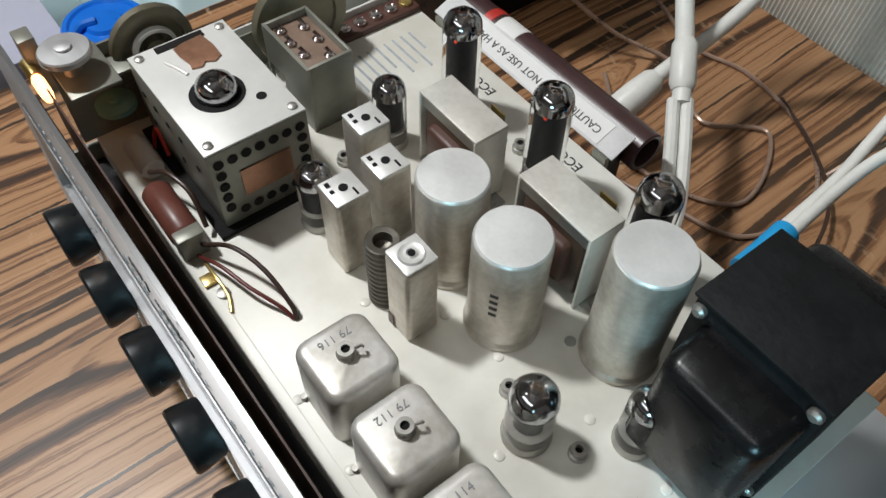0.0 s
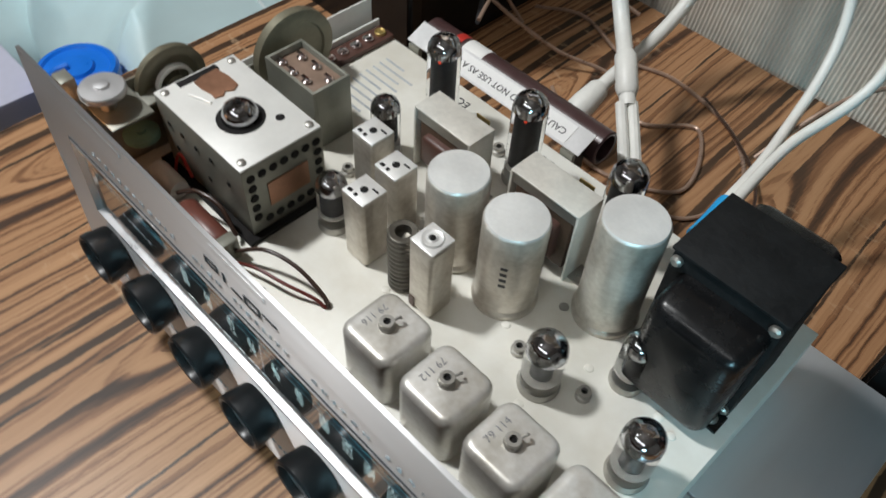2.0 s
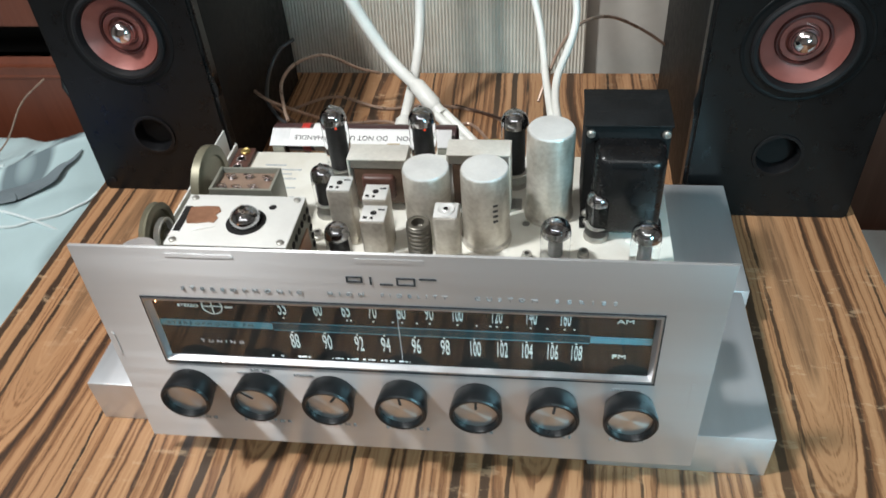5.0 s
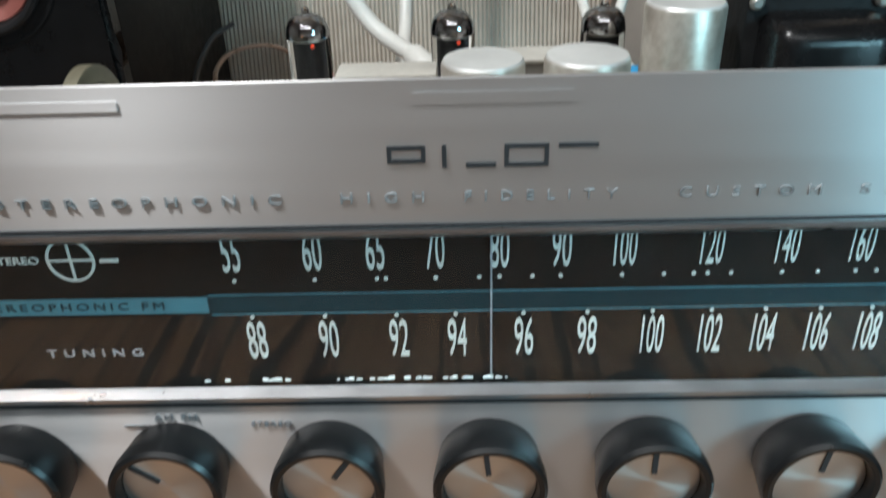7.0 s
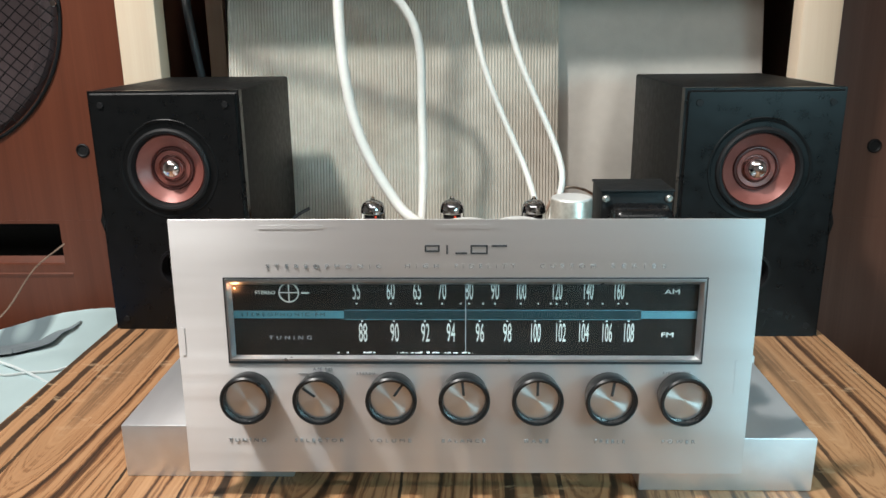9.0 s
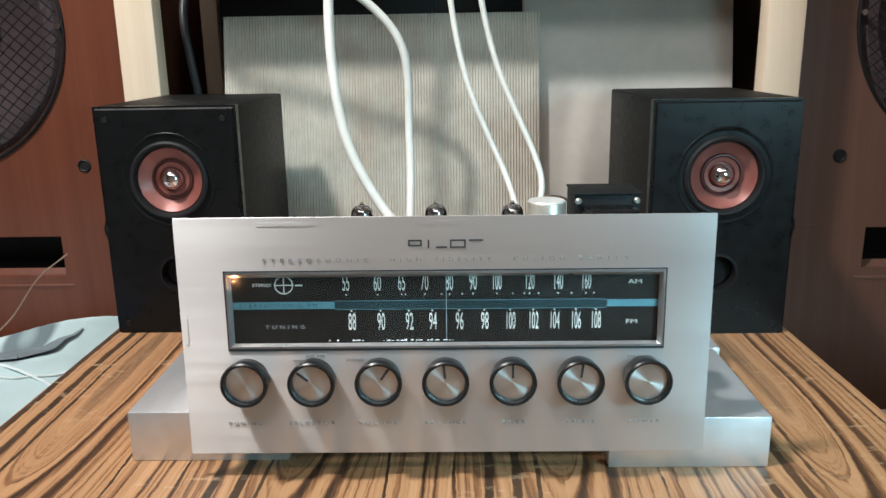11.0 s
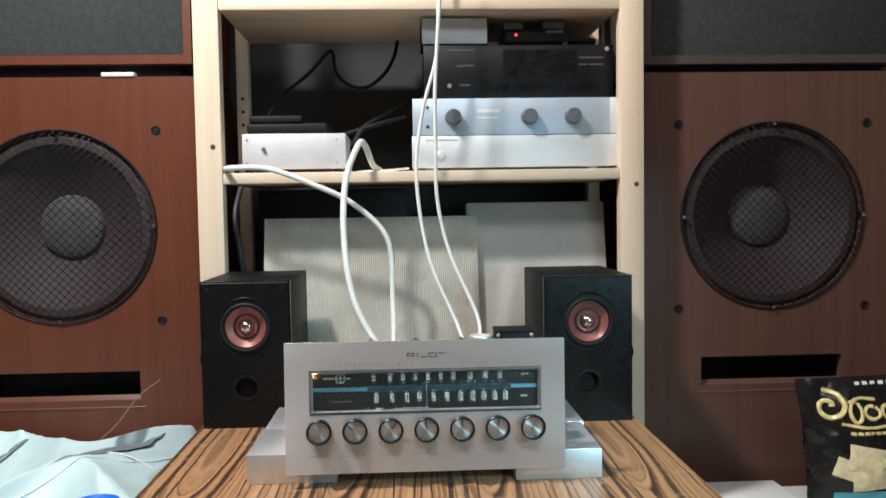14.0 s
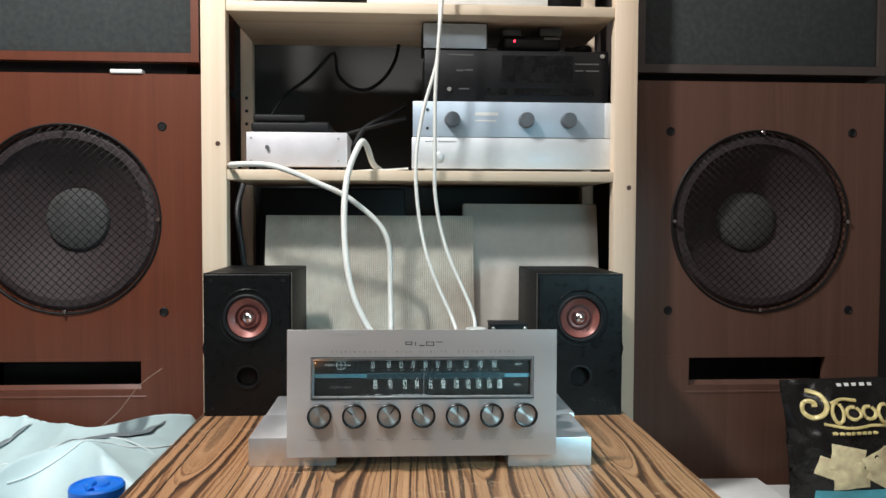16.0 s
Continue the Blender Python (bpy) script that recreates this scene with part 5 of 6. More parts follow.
# ---------------- valves, plugged into the chassis ----------------
def valve(at, h, r, lit=False, cap=1.3, label="clear glass valve with silvery getter top", clear=False):
    """A miniature valve: glass bulb with tip, mirror inside the dome, plates on mica."""
    x, y, z = at
    v = thing("vacuum_tube", at, label, "vacuum tube", "valves on the tuner chassis")
    t = h - 0.0030
    dome = [(r, t - r * 0.90), (r * 0.95, t - r * 0.58), (r * 0.82, t - r * 0.32), (r * 0.60, t - r * 0.14), (r * 0.34, t - r * 0.04), (r * 0.19, t + 0.0002), (r * 0.15, h - 0.0008), (0, h)]
    part("glass_envelope", lathe([(r * 0.8, 0.004), (r * 0.97, 0.0055), (r, 0.008)] + dome, at, n=28), GLASS, v, angle=60)
    g = r - 0.0007
    gd = [(g, t - r * (cap - 0.2)), (g, t - r * 0.92), (g * 0.95, t - r * 0.62), (g * 0.82, t - r * 0.38), (g * 0.60, t - r * 0.21), (g * 0.34, t - r * 0.12), (0, t - r * 0.09)]
    part("getter_mirror", lathe(gd, at, n=28), DARKCHROME, v, "mirror-like getter coating", angle=60)
    part("anode", rod(r * (0.40 if clear else 0.66), 0.012, h - r * 1.5, at, n=18), TUBEGREY if clear else TUBEBLACK, v, "grey metal plates")
    for zz in (0.0105, h - r * 1.45):
        part("mica_spacer", rod(r * 0.86, zz, zz + 0.0006, at, n=20), MICA, v)
    part("socket", lathe([(r * 1.06, 0), (r * 1.08, 0.002), (r * 0.98, 0.0045), (0, 0.0045)], at, n=24), STEEL, v)
    if lit:
        part("heater", lathe([(0.0008, 0), (0.0011, 0.0008), (0, 0.0018)], (x + r * 0.25, y - r * 0.58, z + h - r * 1.72), n=10), HEATER, v, "red glowing heater end")
    return v


valve((-0.0800, 0.2010, CZ), 0.0690, 0.0105, True)
valve((-0.0105, 0.2010, CZ), 0.0690, 0.0105, True)
valve((0.0607, 0.1990, CZ), 0.0690, 0.0105)
valve((-0.0812, 0.1545, CZ), 0.0475, 0.0090)
valve((-0.0570, 0.0935, CZ), 0.0430, 0.0090)
valve((0.0930, 0.1020, CZ), 0.0450, 0.0104, clear=True)
valve((0.1225, 0.1360, CZ), 0.0440, 0.0086, clear=True)
valve((0.1523, 0.0970, CZ), 0.0475, 0.0100, clear=True)
valve((-0.1120, 0.0770, TBZ + 0.0006 - 0.031), 0.0445, 0.0105, cap=1.7, label="clear glass valve rising through the tuning box lid")

# ---------------- ferrite aerial behind the chassis ----------------
fa = thing("rod_aerial", (-0.075, 0.262, 0.0), "maroon tubular aerial with white caution label behind the chassis", "aerial")
part("tube", lathe([(0.0110, -0.082), (0.0122, -0.081), (0.0122, 0.081), (0.0110, 0.082), (0.0095, 0.0815), (0.0095, 0.06), (0, 0.06)], (-0.074, 0.2650, 0.0930), "X", 36), MAROON, fa)
b = box(-0.153, 0.005, 0.2380, 0.2560, 0.1010, 0.1022, 0.0004)
pl = part("carrier_strip", b, mat("pale_carrier_plastic", (0.70, 0.70, 0.70), 0.4, 0, 0.1, 50), fa)
part("hanger", box(-0.150, -0.140, 0.2365, 0.2400, 0.045, 0.1009), TUNERSIDE, fa)
part("hanger", box(-0.008, 0.002, 0.2365, 0.2400, 0.045, 0.1009), TUNERSIDE, fa)
part("support_leg", box(-0.148, -0.142, 0.2405, 0.2540, 0.0, 0.1009, 0.0005), BLACK, fa)
part("support_leg", box(-0.006, 0.000, 0.2405, 0.2540, 0.0, 0.1009, 0.0005), BLACK, fa)
lab = part("caution_label", box(-0.136, -0.008, 0.2395, 0.2540, 0.1023, 0.1026), PAPER, fa, "white caution label")
letters("label_words", "CAUTION    DO NOT USE AS A HANDLE", 0.0066, pose(-0.072, 0.2463, 0.1027, 0, 0, 180), lab, INK)
tip = Matrix.Translation(Vector((0, 0.2380, 0.1016)) - ROOTS[fa.name])
for o in (pl, lab):
    o.matrix_basis = tip @ pose(0, 0, 0, 24, 0, 0) @ tip.inverted()
part("red_cap", rod(0.0126, -0.004, 0.004, (-0.126, 0.2650, 0.0930), "X", 28), RED, fa)
part("white_band", rod(0.0125, -0.010, 0.010, (-0.110, 0.2650, 0.0930), "X", 28), WHITE, fa)

dl = bpy.data.lights.new("dial_bulb_light", "POINT")
dl.energy, dl.color, dl.shadow_soft_size = 0.018, (1.0, 0.45, 0.20), 0.0004
new("dial_bulb_light", dl).location = (-0.1470, 0.0042, 0.1476)

# ---------------- cables ----------------
def cable(name, pts, r, material, label, category="cable", n=12):
    return solid(name, hose(pts, r, n, 10), material, label, category)


cA = thing("power_cable", (-0.033, 0.30, 0.0), "thick white mains cable looping from shelf down behind the tuner", "cable")
part("sheath", hose([(-0.372, 0.58, 0.449), (-0.362, 0.500, 0.450), (-0.282, 0.479, 0.447), (-0.198, 0.477, 0.416), (-0.123, 0.485, 0.378), (-0.059, 0.493, 0.309), (-0.051, 0.487, 0.198), (-0.050, 0.439, 0.098), (-0.055, 0.345, 0.058)], 0.0054, 14, 10), WHITECABLE, cA)
part("plug", lathe([(0.0056, 0), (0.0085, 0.004), (0.0100, 0.018), (0.0105, 0.040), (0.0090, 0.044), (0, 0.044)], (0, 0, 0), n=24), WHITECABLE, cA).matrix_basis = Matrix.Translation((0.033, -0.30, 0.0)) @ Matrix.Translation((-0.055, 0.351, 0.060)) @ Vector((-0.05, -0.9, -0.42)).to_track_quat("Z", "Y").to_matrix().to_4x4() @ Matrix.Translation((-0.033, 0.30, 0.0))
cB = thing("power_cable", (0.02, 0.28, 0.0), "thick white twin cable hanging from the shelf to the tuner's rear", "cable")
part("sheath", hose([(-0.075, 0.64, 0.449), (-0.088, 0.560, 0.458), (-0.100, 0.515, 0.492), (-0.112, 0.490, 0.490), (-0.135, 0.456, 0.418), (-0.137, 0.424, 0.308), (-0.119, 0.398, 0.201), (-0.075, 0.377, 0.120), (-0.036, 0.342, 0.097), (-0.013, 0.319, 0.084)], 0.0060, 14, 10), WHITECABLE, cB)
part("grip", lathe([(0.0062, -0.017), (0.0080, -0.014), (0.0082, 0.012), (0.0064, 0.017)], (0, 0, 0), n=20), WHITECABLE, cB).matrix_basis = Matrix.Translation((-0.02, -0.28, 0.0)) @ Matrix.Translation((-0.030, 0.336, 0.0937)) @ Vector((0.62, -0.62, -0.36)).to_track_quat("Z", "Y").to_matrix().to_4x4() @ Matrix.Translation((0.02, 0.28, 0.0))
for d in (-0.0042, 0.0042):
    part("core_wire", hose([(-0.015 + d * 0.6, 0.320 + d * 0.8, 0.085), (0.012 + d * 0.6, 0.291 + d * 0.8, 0.076), (0.034 + d * 0.6, 0.265 + d * 0.8, 0.068), (0.045 + d, 0.245, 0.062), (0.047 + d, 0.2365, 0.061)], 0.0041, 10, 8), WHITECABLE, cB)
for pts, lb in (([(0.046, 0.487, 0.86), (0.046, 0.487, 0.773), (0.041, 0.482, 0.661), (0.014, 0.477, 0.559), (-0.001, 0.471, 0.459), (0.004, 0.462, 0.358), (0.025, 0.445, 0.257), (0.069, 0.418, 0.151), (0.083, 0.345, 0.103), (0.090, 0.268, 0.102), (0.0925, 0.248, 0.1025)], "thin white cable hanging past the shelf edge"),
                ([(0.050, 0.440, 0.86), (0.047, 0.440, 0.759), (0.040, 0.440, 0.666), (0.035, 0.441, 0.573), (0.035, 0.444, 0.478), (0.037, 0.447, 0.381), (0.059, 0.437, 0.281), (0.108, 0.402, 0.158), (0.092, 0.335, 0.110), (0.0945, 0.270, 0.105), (0.0955, 0.250, 0.1035)], "thin white cable hanging past the shelf edge")):
    cable("audio_cable", pts, 0.0036, WHITECABLE, lb)
solid("blue_sleeve", hose([(0.0925, 0.272, 0.104), (0.094, 0.252, 0.1035), (0.094, 0.238, 0.1015)], 0.0072, 14, 4), CYANTAPE, "bright blue sleeve on the thin white cables", "cable sleeve")
cable("speaker_wire", [(-0.20, 0.43, 0.0022), (-0.225, 0.40, 0.06), (-0.19, 0.36, 0.07), (-0.14, 0.40, 0.022), (-0.09, 0.43, 0.004), (-0.04, 0.40, 0.003), (0.00, 0.43, 0.003), (0.03, 0.36, 0.0025), (-0.04, 0.33, 0.0022), (-0.12, 0.38, 0.002)], 0.0017, WIRECLEAR, "clear copper speaker wire loosely coiled on the table", n=8)
cable("speaker_wire", [(-0.21, 0.46, 0.002), (-0.16, 0.47, 0.012), (-0.10, 0.46, 0.003), (-0.05, 0.47, 0.0025), (0.02, 0.45, 0.002), (0.06, 0.40, 0.002), (0.05, 0.34, 0.0022), (0.00, 0.32, 0.002), (-0.05, 0.305, 0.002)], 0.0017, WIRECLEAR, "clear copper speaker wire loosely coiled on the table", n=8)
cable("aerial_wire", [(-0.02, 0.47, 0.002), (0.03, 0.44, 0.006), (0.07, 0.40, 0.012), (0.09, 0.35, 0.012), (0.095, 0.30, 0.006), (0.10, 0.26, 0.004)], 0.0014, WIREBROWN, "thin brown wire trailing across the table", n=8)
cable("aerial_wire", [(0.076, 0.340, 0.086), (0.084, 0.360, 0.102), (0.098, 0.390, 0.121), (0.117, 0.420, 0.127), (0.145, 0.450, 0.118), (0.180, 0.480, 0.090), (0.214, 0.500, 0.059)], 0.0017, WIRECLEAR, "clear copper wire arching up beside the white cables", n=8)
cable("speaker_wire", [(-0.104, 0.470, 0.043), (-0.126, 0.460, 0.055), (-0.155, 0.440, 0.081), (-0.178, 0.410, 0.087), (-0.186, 0.380, 0.081), (-0.177, 0.350, 0.071), (-0.168, 0.330, 0.068)], 0.0018, WIRECLEAR, "clear copper speaker wire looping up behind the tuner", n=8)
cable("speaker_wire", [(-0.185, 0.440, 0.100), (-0.201, 0.430, 0.091), (-0.210, 0.410, 0.073), (-0.205, 0.380, 0.061), (-0.185, 0.350, 0.059), (-0.169, 0.330, 0.065)], 0.0020, WIREGREY, "dark speaker wire looping behind the tuner", n=8)

# ---------------- things on the shelf ----------------
SH = 0.4422
dac = thing("small_amplifier", (-0.242, 0.62, SH), "silver-grey box amplifier on the pine shelf", "amplifier")
part("case", box(-0.345, -0.140, 0.553, 0.72, SH + 0.008, SH + 0.078, 0.002), SILVERPINK, dac)
part("switch", rod(0.004, 0, 0.006, (-0.302, 0.553, SH + 0.047), "Y", 16), GREYKNOB, dac)
for x in (-0.335, -0.158):
    for y in (0.57, 0.70):
        part("foot", rod(0.008, 0, 0.0078, (x, y, SH), n=14), RUBBER, dac)
    for z in (0.02, 0.066):
        part("face_screw", rod(0.002, 0, 0.001, (x, 0.553, SH + z), "Y", 10), STEEL, dac)
b = box(-0.336, -0.176, 0.556, 0.70, SH + 0.0782, SH + 0.100, 0.006, 3)
box(-0.330, -0.225, 0.553, 0.69, SH + 0.1002, SH + 0.114, 0.004, 3, bm=b)
solid("black_pouch", b, RUBBER, "flat black pouch on the silver amplifier", "pouch")

amp2 = thing("power_amplifier", (0.2, 0.66, SH), "silver slim amplifier on the pine shelf", "amplifier")
part("case", box(-0.004, 0.404, 0.556, 0.78, SH + 0.006, SH + 0.070, 0.002), SILVER, amp2)
part("faceplate", box(-0.008, 0.407, 0.550, 0.5558, SH + 0.006, SH + 0.070, 0.0015), SILVER, amp2)
bb = None
for k in range(10):
    bb = box(0.020 + 0.0065 * k, 0.0245 + 0.0065 * k, 0.5492, 0.5499, SH + 0.0605, SH + 0.0625, bm=bb)
part("lettering_bar", bb, GREYINK, amp2)
part("power_button", lathe([(0.010, 0), (0.010, 0.002), (0.007, 0.004), (0, 0.004)], (0.048, 0.550, SH + 0.030), "Y", 24), SILVER, amp2)
for x in (0.03, 0.36):
    for y in (0.575, 0.74):
        part("foot", rod(0.012, 0, 0.0058, (x, y, SH), n=16), WHITE, amp2)
Z2 = SH + 0.0702
amp1 = thing("preamplifier", (0.2, 0.66, Z2), "blue-grey preamplifier with three knobs stacked on the silver one", "amplifier")
part("case", box(-0.002, 0.402, 0.556, 0.78, Z2, Z2 + 0.0735, 0.002), SILVERBLUE, amp1)
part("faceplate", box(-0.006, 0.3915, 0.549, 0.5558, Z2 + 0.0005, Z2 + 0.0735, 0.0015), SILVERBLUE, amp1)
part("end_cap", box(0.3918, 0.407, 0.549, 0.5558, Z2 + 0.0005, Z2 + 0.0735, 0.0015), SILVER, amp1)
for x in (0.075, 0.228, 0.316):
    k = part("knob", lathe([(0.0165, 0), (0.0165, 0.004), (0.0150, 0.018), (0.0138, 0.020), (0, 0.020)], (x, 0.549, Z2 + 0.036), "Y", 32), GREYKNOB, amp1)
for z in (0.018, 0.056):
    part("face_screw", rod(0.0032, 0, 0.0012, (0.024, 0.549, Z2 + z), "Y", 12), INK, amp1)
part("lettering_bar", box(0.122, 0.170, 0.5483, 0.5489, Z2 + 0.045, Z2 + 0.0515), WHITE, amp1)
part("lettering_bar", box(0.122, 0.166, 0.5483, 0.5489, Z2 + 0.033, Z2 + 0.036), WHITE, amp1)
Z3 = Z2 + 0.0738
avr = thing("av_receiver", (0.2, 0.68, Z3), "black home cinema receiver stacked on the preamplifier", "receiver")
part("case", box(0.020, 0.404, 0.582, 0.80, Z3 + 0.004, Z3 + 0.112, 0.002), BLACK, avr)
part("faceplate", box(0.018, 0.406, 0.572, 0.5818, Z3 + 0.004, Z3 + 0.110, 0.003), BLACK, avr)
part("display", box(0.180, 0.330, 0.5715, 0.5719, Z3 + 0.045, Z3 + 0.100), LACQUER, avr)
part("tray", box(0.150, 0.375, 0.5710, 0.5719, Z3 + 0.018, Z3 + 0.032), LACQUER, avr)
for x0, x1, z in ((0.068, 0.120, 0.098), (0.085, 0.100, 0.066), (0.102, 0.120, 0.067), (0.335, 0.352, 0.068), (0.357, 0.385, 0.068), (0.335, 0.385, 0.082), (0.090, 0.112, 0.028)):
    part("lettering_bar", box(x0, x1, 0.5712, 0.5719, Z3 + z, Z3 + z + 0.0028), DIMINK, avr)
part("button", rod(0.0045, 0, 0.003, (0.070, 0.572, Z3 + 0.028), "Y", 16), STEEL, avr)
part("button", rod(0.0045, 0, 0.003, (0.392, 0.572, Z3 + 0.100), "Y", 16), STEEL, avr)
for x in (0.05, 0.37):
    for y in (0.60, 0.78):
        part("foot", rod(0.010, 0, 0.0038, (x, y, Z3), n=14), RUBBER, avr)
Z4 = Z3 + 0.1122
sb = thing("small_silver_box", (0.085, 0.62, Z4), "small silver-fronted box on the black receiver", "electronic box")
part("case", box(0.014, 0.150, 0.578, 0.68, Z4, Z4 + 0.053, 0.0015), RUBBER, sb)
part("faceplate", box(0.016, 0.148, 0.574, 0.5778, Z4 + 0.001, Z4 + 0.052, 0.001), mat("pale_blue_silver", (0.66, 0.74, 0.80), 0.4, 0.3, 0.05, 30), sb)
rt = thing("router_box", (0.245, 0.62, Z4), "dark rounded box with a red light on the receiver", "electronic box")
part("case", box(0.182, 0.308, 0.585, 0.68, Z4, Z4 + 0.034, 0.010, 4), BLACK, rt)
part("top_label", box(0.270, 0.305, 0.5846, 0.5850, Z4 + 0.024, Z4 + 0.029), GREYINK, rt)
part("red_light", rod(0.0026, 0, 0.002, (0.208, 0.585, Z4 + 0.020), "Y", 12), LED, rt)
for x0, x1, h in ((0.185, 0.225, 0.015), (0.265, 0.312, 0.018)):
    solid("small_adapter", box(x0, x1, 0.60, 0.65, Z4 + 0.0342, Z4 + 0.0342 + h, 0.002), GREYKNOB, "small grey adapter on the dark rounded box", "adapter")
solid("black_cable_coil", hose([(0.33, 0.62, Z4 + 0.005), (0.36, 0.60, Z4 + 0.010), (0.375, 0.63, Z4 + 0.012), (0.35, 0.66, Z4 + 0.008), (0.33, 0.63, Z4 + 0.012)], 0.007, 10), RUBBER, "black cable coiled on the receiver", "cable")
cable("black_cable", [(-0.345, 0.78, 0.56), (-0.30, 0.79, 0.628), (-0.24, 0.80, 0.680), (-0.195, 0.80, 0.728), (-0.183, 0.80, 0.722), (-0.178, 0.80, 0.685), (-0.150, 0.80, 0.655), (-0.110, 0.80, 0.648), (-0.07, 0.80, 0.675), (-0.045, 0.80, 0.715), (-0.035, 0.80, 0.7545)], 0.004, RUBBER, "black cable drooping behind the shelf devices")
cable("black_cable", [(-0.02, 0.72, 0.60), (-0.06, 0.70, 0.575), (-0.11, 0.69, 0.545), (-0.135, 0.68, 0.50), (-0.15, 0.70, 0.46)], 0.006, RUBBER, "black cable hanging between the shelf devices")
cable("black_cable", [(-0.02, 0.70, 0.57), (-0.07, 0.69, 0.555), (-0.12, 0.69, 0.54), (-0.16, 0.70, 0.53)], 0.005, RUBBER, "black cable hanging between the shelf devices")
cable("grey_cable", [(-0.38, 0.70, 0.42), (-0.385, 0.66, 0.36), (-0.372, 0.64, 0.28), (-0.365, 0.66, 0.18), (-0.37, 0.70, 0.02)], 0.006, WIREGREY, "dark grey cable hanging below the shelf")
cable("thin_cable", [(-0.12, 0.60, 0.4455), (-0.085, 0.58, 0.4455), (-0.055, 0.57, 0.446), (-0.015, 0.57, 0.449)], 0.0022, WHITECABLE, "thin white cord lying on the shelf", n=8)
up = thing("disc_player", (0.1, 0.64, 0.7762), "slim white-fronted player on the upper shelf", "player")
part("case", box(-0.10, 0.30, 0.56, 0.78, 0.782, 0.84, 0.002), RUBBER, up)
part("faceplate", box(-0.10, 0.272, 0.553, 0.5598, 0.784, 0.84, 0.0015), WHITE, up)
for x in (-0.07, 0.26):
    for y in (0.58, 0.76):
        part("foot", rod(0.012, 0, 0.0056, (x, y, 0.7762), n=14), RUBBER, up)

# ---------------- things beside the table ----------------
def crumpled(cx, cy, z0, sx, sy, h, seed, n=70):
    """A slack plastic bag: a low heap with creases, closed underneath."""
    rnd = random.Random(seed)
    off = Vector((rnd.uniform(0, 90), rnd.uniform(0, 90), 0))
    b = bmesh.new()
    grid = []
    for i in range(n + 1):
        row = []
        for j in range(n + 1):
            u, v = 2 * i / n - 1, 2 * j / n - 1
            wob = 1 + 0.16 * noise.noise(Vector((u * 2, v * 2, 3)) + off)
            x, y = cx + sx * u * wob, cy + sy * v * wob
            edge = max(0, 1 - max(abs(u), abs(v)) ** 6)
            p = Vector((x * 3.2, y * 2.2, 0)) + off
            q = p * 1.5 + 0.6 * noise.noise_vector(p * 0.9)
            fold = 1 - abs(noise.noise(q))
            fine = 1 - abs(noise.noise(q * 2.7))
            crease = fold ** 5 * 0.50 + 0.30 * noise.noise(p * 0.8) + 0.06 * fine ** 6
            z = z0 + h * edge ** 0.5 * (0.55 + 0.55 * crease)
            row.append(b.verts.new((x, y, z)))
        grid.append(row)
    for i in range(n):
        for j in range(n):
            b.faces.new((grid[i][j], grid[i + 1][j], grid[i + 1][j + 1], grid[i][j + 1]))
    rim = [grid[i][0] for i in range(n + 1)] + [grid[n][j] for j in range(1, n + 1)] + [grid[i][n] for i in range(n - 1, -1, -1)] + [grid[0][j] for j in range(n - 1, 0, -1)]
    b.faces.new(rim[::-1])
    bmesh.ops.recalc_face_normals(b, faces=b.faces[:])
    return b, [[v.co.copy() for v in row] for row in grid]


def bag(cx, cy, z0, sx, sy, h, seed, n, label, folds, prints):
    """The slack film, with rolled folds and dark printed leaves that follow its surface."""
    ob = thing("plastic_bag", (cx, cy, z0), label, "plastic bag")
    b, g = crumpled(cx, cy, z0, sx, sy, h, seed, n)
    film = part("film", b, BAGPLASTIC, ob, angle=80)

    def along(u0, v0, u1, v1, bow, lift):
        pts = []
        for k in range(13):
            t = k / 12
            u, v = u0 + (u1 - u0) * t + bow * math.sin(math.pi * t), v0 + (v1 - v0) * t
            p = g[min(n, max(0, round(u * n)))][min(n, max(0, round(v * n)))]
            pts.append(p + Vector((0, 0, lift)))
        return pts
    for f in folds:
        part("rolled_fold", hose(along(*f, 0.0008), 0.0017, 8, 3), FOLDPLASTIC, film, "white rolled fold of the bag")
    for f in prints:
        line = along(*f, 0.0)
        b = hose(line[:7], 0.002, 8, 3, r1=0.016)
        hose(line[6:], 0.016, 8, 3, bm=b, r1=0.001)
        for v in b.verts:
            near = min(spline(line, 3), key=lambda q: (q.x - v.co.x) ** 2 + (q.y - v.co.y) ** 2)
            v.co.z = near.z + 0.0022 + (v.co.z - near.z) * 0.10
        part("printed_leaf", b, BAGGREY, film, "slate-grey printed leaf")
    return ob


st = thing("low_bench", (-0.80, 0.15, FL), "low wooden bench beside the table", "bench")
part("bench_top", box(-1.25, -0.395, -0.35, 0.57, -0.205, -0.18, 0.003), FLOORWOOD, st)
for x in (-1.2, -0.43):
    for y in (-0.31, 0.53):
        part("leg", box(x - 0.02, x + 0.02, y - 0.02, y + 0.02, FL, -0.2052, 0.002), FLOORWOOD, st)
bag(-0.665, 0.335, -0.1798, 0.265, 0.215, 0.20, 3, 110, "slack pale aqua plastic bag with grey print on the bench", ((0.05, 0.35, 0.95, 0.45, 0.0, ), (0.55, 0.10, 0.92, 0.62, 0.06), (0.10, 0.80, 0.70, 0.62, 0.0)), ((0.62, 0.30, 0.86, 0.72, 0.04), (0.25, 0.30, 0.45, 0.66, -0.05)))
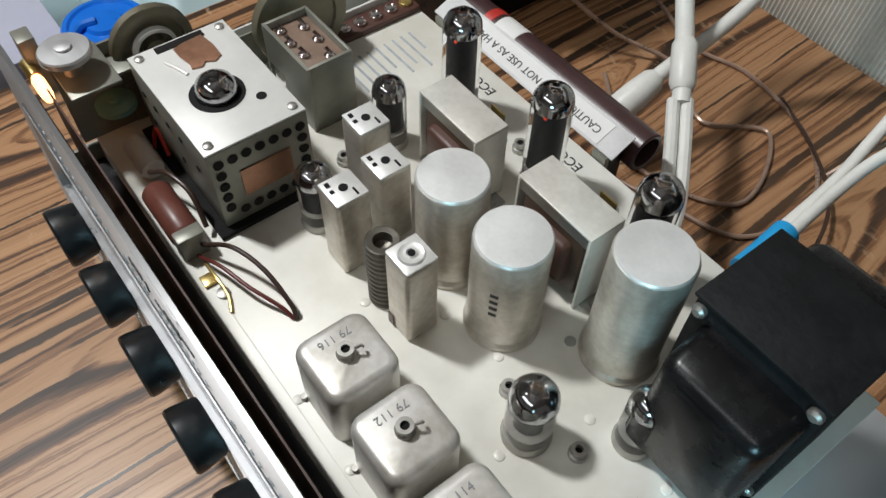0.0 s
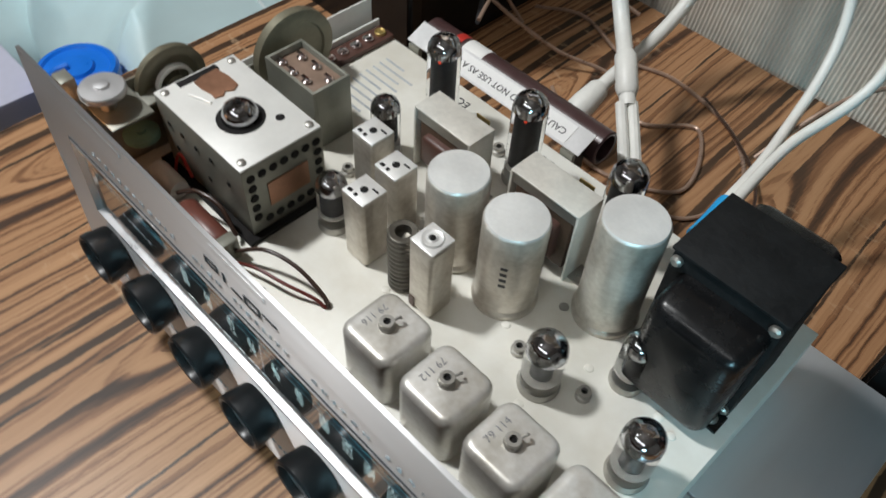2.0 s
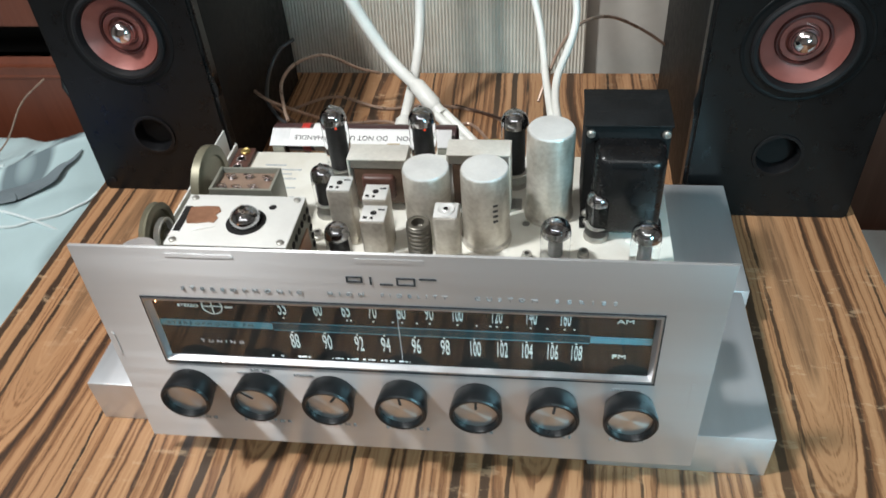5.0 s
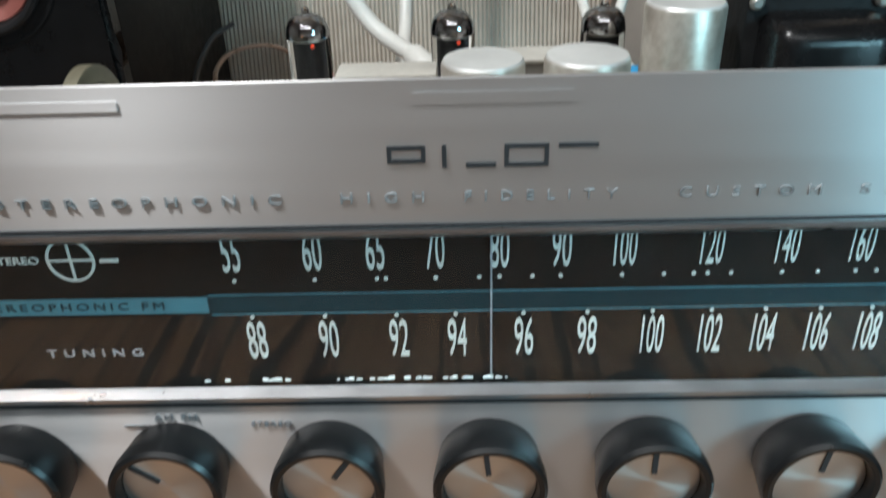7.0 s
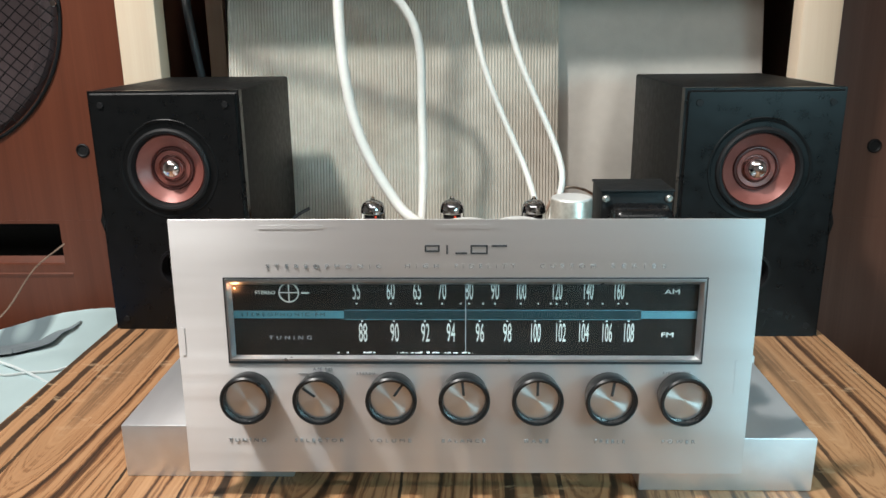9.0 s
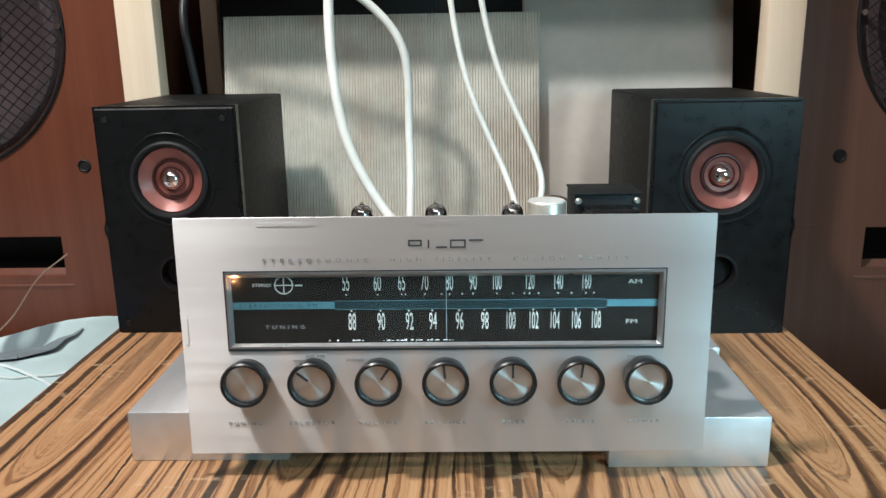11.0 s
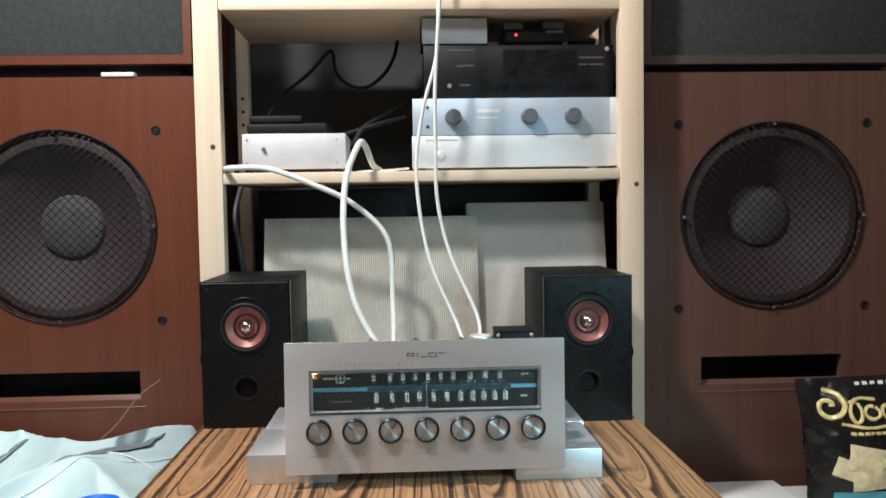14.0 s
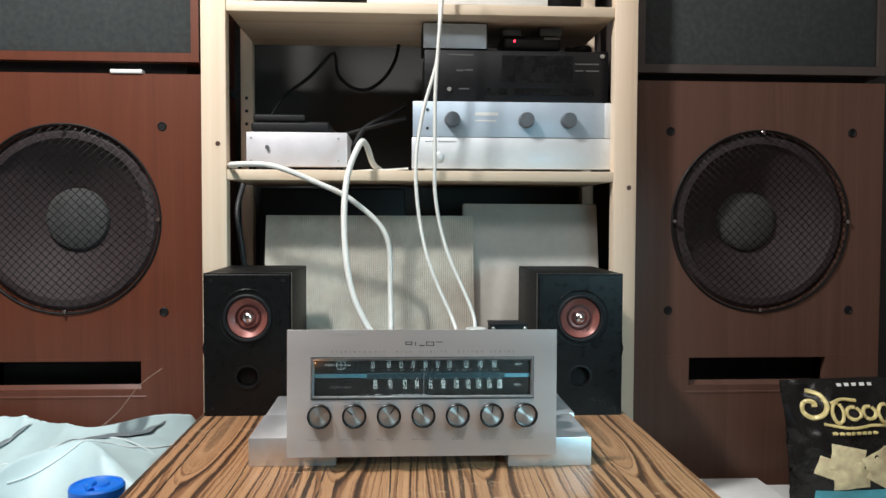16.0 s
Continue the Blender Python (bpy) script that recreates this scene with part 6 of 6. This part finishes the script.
bag(-0.93, 0.22, -0.1798, 0.28, 0.30, 0.17, 9, 110, "slack pale aqua plastic bag slumped flat on the bench", ((0.10, 0.20, 0.90, 0.35, 0.0), (0.15, 0.60, 0.85, 0.75, 0.0)), ((0.55, 0.35, 0.80, 0.70, 0.05),))
solid("card_box", box(-0.64, -0.50, -0.10, 0.075, -0.1798, -0.070, 0.002), LAVENDER, "pale lavender card box on the bench", "box")
jar = thing("plastic_jar", (-0.480, 0.106, -0.18), "clear plastic jar with bright blue screw lid", "jar")
part("body", lathe([(0, 0), (0.030, 0), (0.034, 0.004), (0.034, 0.100), (0.031, 0.108)], (-0.480, 0.106, -0.1798), n=36), CLEARPLASTIC, jar)
lj = part("lid", lathe([(0.038, 0), (0.0395, 0.002), (0.0395, 0.020), (0.037, 0.0235), (0.033, 0.0240), (0.031, 0.0215), (0.018, 0.0215), (0.016, 0.025), (0, 0.026)], (-0.480, 0.106, -0.0725), n=48), BLUE, jar, "bright blue screw lid")
part("lid_tab", hose([(-0.482, 0.100, -0.046), (-0.484, 0.086, -0.047), (-0.476, 0.074, -0.049)], 0.005, 10, 4), BLUE, lj)

wb = thing("side_stool", (0.62, 0.36, FL), "low white stool beside the table", "stool")
part("stool_top", box(0.475, 1.02, 0.10, 0.53, -0.235, -0.215, 0.004), WHITE, wb)
for x in (0.50, 0.99):
    for y in (0.13, 0.50):
        part("leg", box(x - 0.015, x + 0.015, y - 0.015, y + 0.015, FL, -0.2352, 0.002), WHITE, wb)
solid("white_carton", box(0.515, 0.690, 0.255, 0.46, -0.2148, -0.176, 0.003), PAPER, "white card carton on the stool", "box")
bag(0.66, 0.14, -0.2148, 0.14, 0.09, 0.085, 21, 50, "slack pale plastic bag on the stool", ((0.10, 0.30, 0.90, 0.40, 0.0), (0.20, 0.70, 0.80, 0.60, 0.0)), ())

# crisp packet: pillow with crimped ends, leaning back
PK = thing("snack_packet", (0.862, 0.42, -0.2148), "glossy black snack packet with gold lettering on the stool", "snack packet")
PW, PH = 0.235, 0.244


def packet_point(u, v, side):
    taper = 1 - 0.05 * (1 - v * v)
    th = 0.040 * (1 - abs(u) ** 2.4) * (1 - abs(v) ** 3.0)
    w = (noise.noise(Vector((u * 2.6, v * 2.6, side * 3.0))) * 0.009 + (1 - abs(noise.noise(Vector((u * 3.0 + 2, v * 5.0, side * 2.0))))) ** 4 * 0.005) * (1 - v ** 8)
    return Vector((u * PW / 2 * taper, side * th + w, (v + 1) * PH / 2))


b = bmesh.new()
n = 30
g2 = {s: [[b.verts.new(packet_point(2 * i / n - 1, 2 * j / n - 1, s)) for j in range(n + 1)] for i in range(n + 1)] for s in (-1, 1)}
for s in (-1, 1):
    for i in range(n):
        for j in range(n):
            b.faces.new((g2[s][i][j], g2[s][i + 1][j], g2[s][i + 1][j + 1], g2[s][i][j + 1]))
bmesh.ops.remove_doubles(b, verts=b.verts[:], dist=0.0003)
bmesh.ops.recalc_face_normals(b, faces=b.faces[:])
PM = Matrix.Translation((0.862, 0.42, -0.2148)) @ Matrix.Rotation(radians(-7), 4, "Z") @ Matrix.Rotation(radians(-9), 4, "X") @ Matrix.Rotation(radians(-3), 4, "Y")
b.transform(PM)
pk = part("pouch", b, BAGBLACK, PK)


def on_packet(name, bm, material):
    """Lay a flat print (x across, z up, in packet measures) on the front of the pouch."""
    for v in bm.verts:
        u, w = v.co.x / (PW / 2), v.co.z / (PH / 2) - 1
        v.co = packet_point(u, w, -1) + Vector((0, v.co.y - 0.0012, 0))
    bm.transform(PM)
    return part(name, bm, material, pk)


def stroke(pts, r=0.0042):
    return hose([(x, 0, z) for x, z in pts], r, 6, 6)


brand = stroke([(-0.068 + (0.006 + 0.0026 * k) * math.cos(0.8 * k), 0.190 + (0.006 + 0.0026 * k) * math.sin(0.8 * k)) for k in range(11)], 0.0048)
for x, z, rx, rz in ((-0.022, 0.178, 0.011, 0.020), (0.010, 0.176, 0.014, 0.012), (0.043, 0.176, 0.013, 0.012), (0.074, 0.174, 0.012, 0.018)):
    join(brand, stroke([(x + rx * math.sin(0.6 + 0.75 * k), z + rz * math.cos(0.6 + 0.75 * k)) for k in range(9)], 0.0036))
join(brand, stroke([(-0.034, 0.196), (-0.010, 0.203), (0.020, 0.200)], 0.0034))
join(brand, stroke([(-0.050, 0.156), (0.000, 0.148), (0.050, 0.152), (0.098, 0.146)], 0.0030))
on_packet("gold_swirl_print", brand, GOLD)
sub = None
for k in range(8):
    sub = join(sub, stroke([(-0.036 + 0.0115 * k, 0.137), (-0.032 + 0.0115 * k, 0.138), (-0.028 + 0.0115 * k, 0.137)], 0.0032))
on_packet("small_print_bars", sub, GOLD)
for x, z, s, a in ((-0.046, 0.070, 0.026, 20), (-0.012, 0.088, 0.034, 12), (0.052, 0.080, 0.030, -25), (-0.004, 0.055, 0.036, -4), (0.062, 0.056, 0.032, 30)):
    c = box(-s, s, -0.0012, 0.0012, -s * 0.72, s * 0.72, 0.001)
    bmesh.ops.subdivide_edges(c, edges=c.edges[:], cuts=2, use_grid_fill=True)
    c.transform(Matrix.Translation((x, 0, z)) @ Matrix.Rotation(radians(a), 4, "Y"))
    for v in c.verts:
        v.co.x = max(-0.097, min(0.097, v.co.x))
    on_packet("chip_print", c, CHIP)
c = box(-0.070, 0.097, -0.001, 0.001, 0.004, 0.026, 0.0)
bmesh.ops.subdivide_edges(c, edges=c.edges[:], cuts=6, use_grid_fill=True)
on_packet("aqua_band_print", c, AQUA)
for x in (-0.01, 0.005, 0.02, 0.035, 0.05):
    c = box(x, x + 0.009, -0.0006, 0.0006, 0.228, 0.234)
    on_packet("small_print_bars", c, WHITE)

# thin clear strap end standing up from the bag
solid("strap_end", hose([(-0.600, 0.42, -0.055), (-0.560, 0.42, -0.020), (-0.520, 0.42, 0.030), (-0.478, 0.42, 0.062)], 0.0011, 6, 6), WIRECLEAR, "thin pale strap end standing up from the plastic bag", "strap")
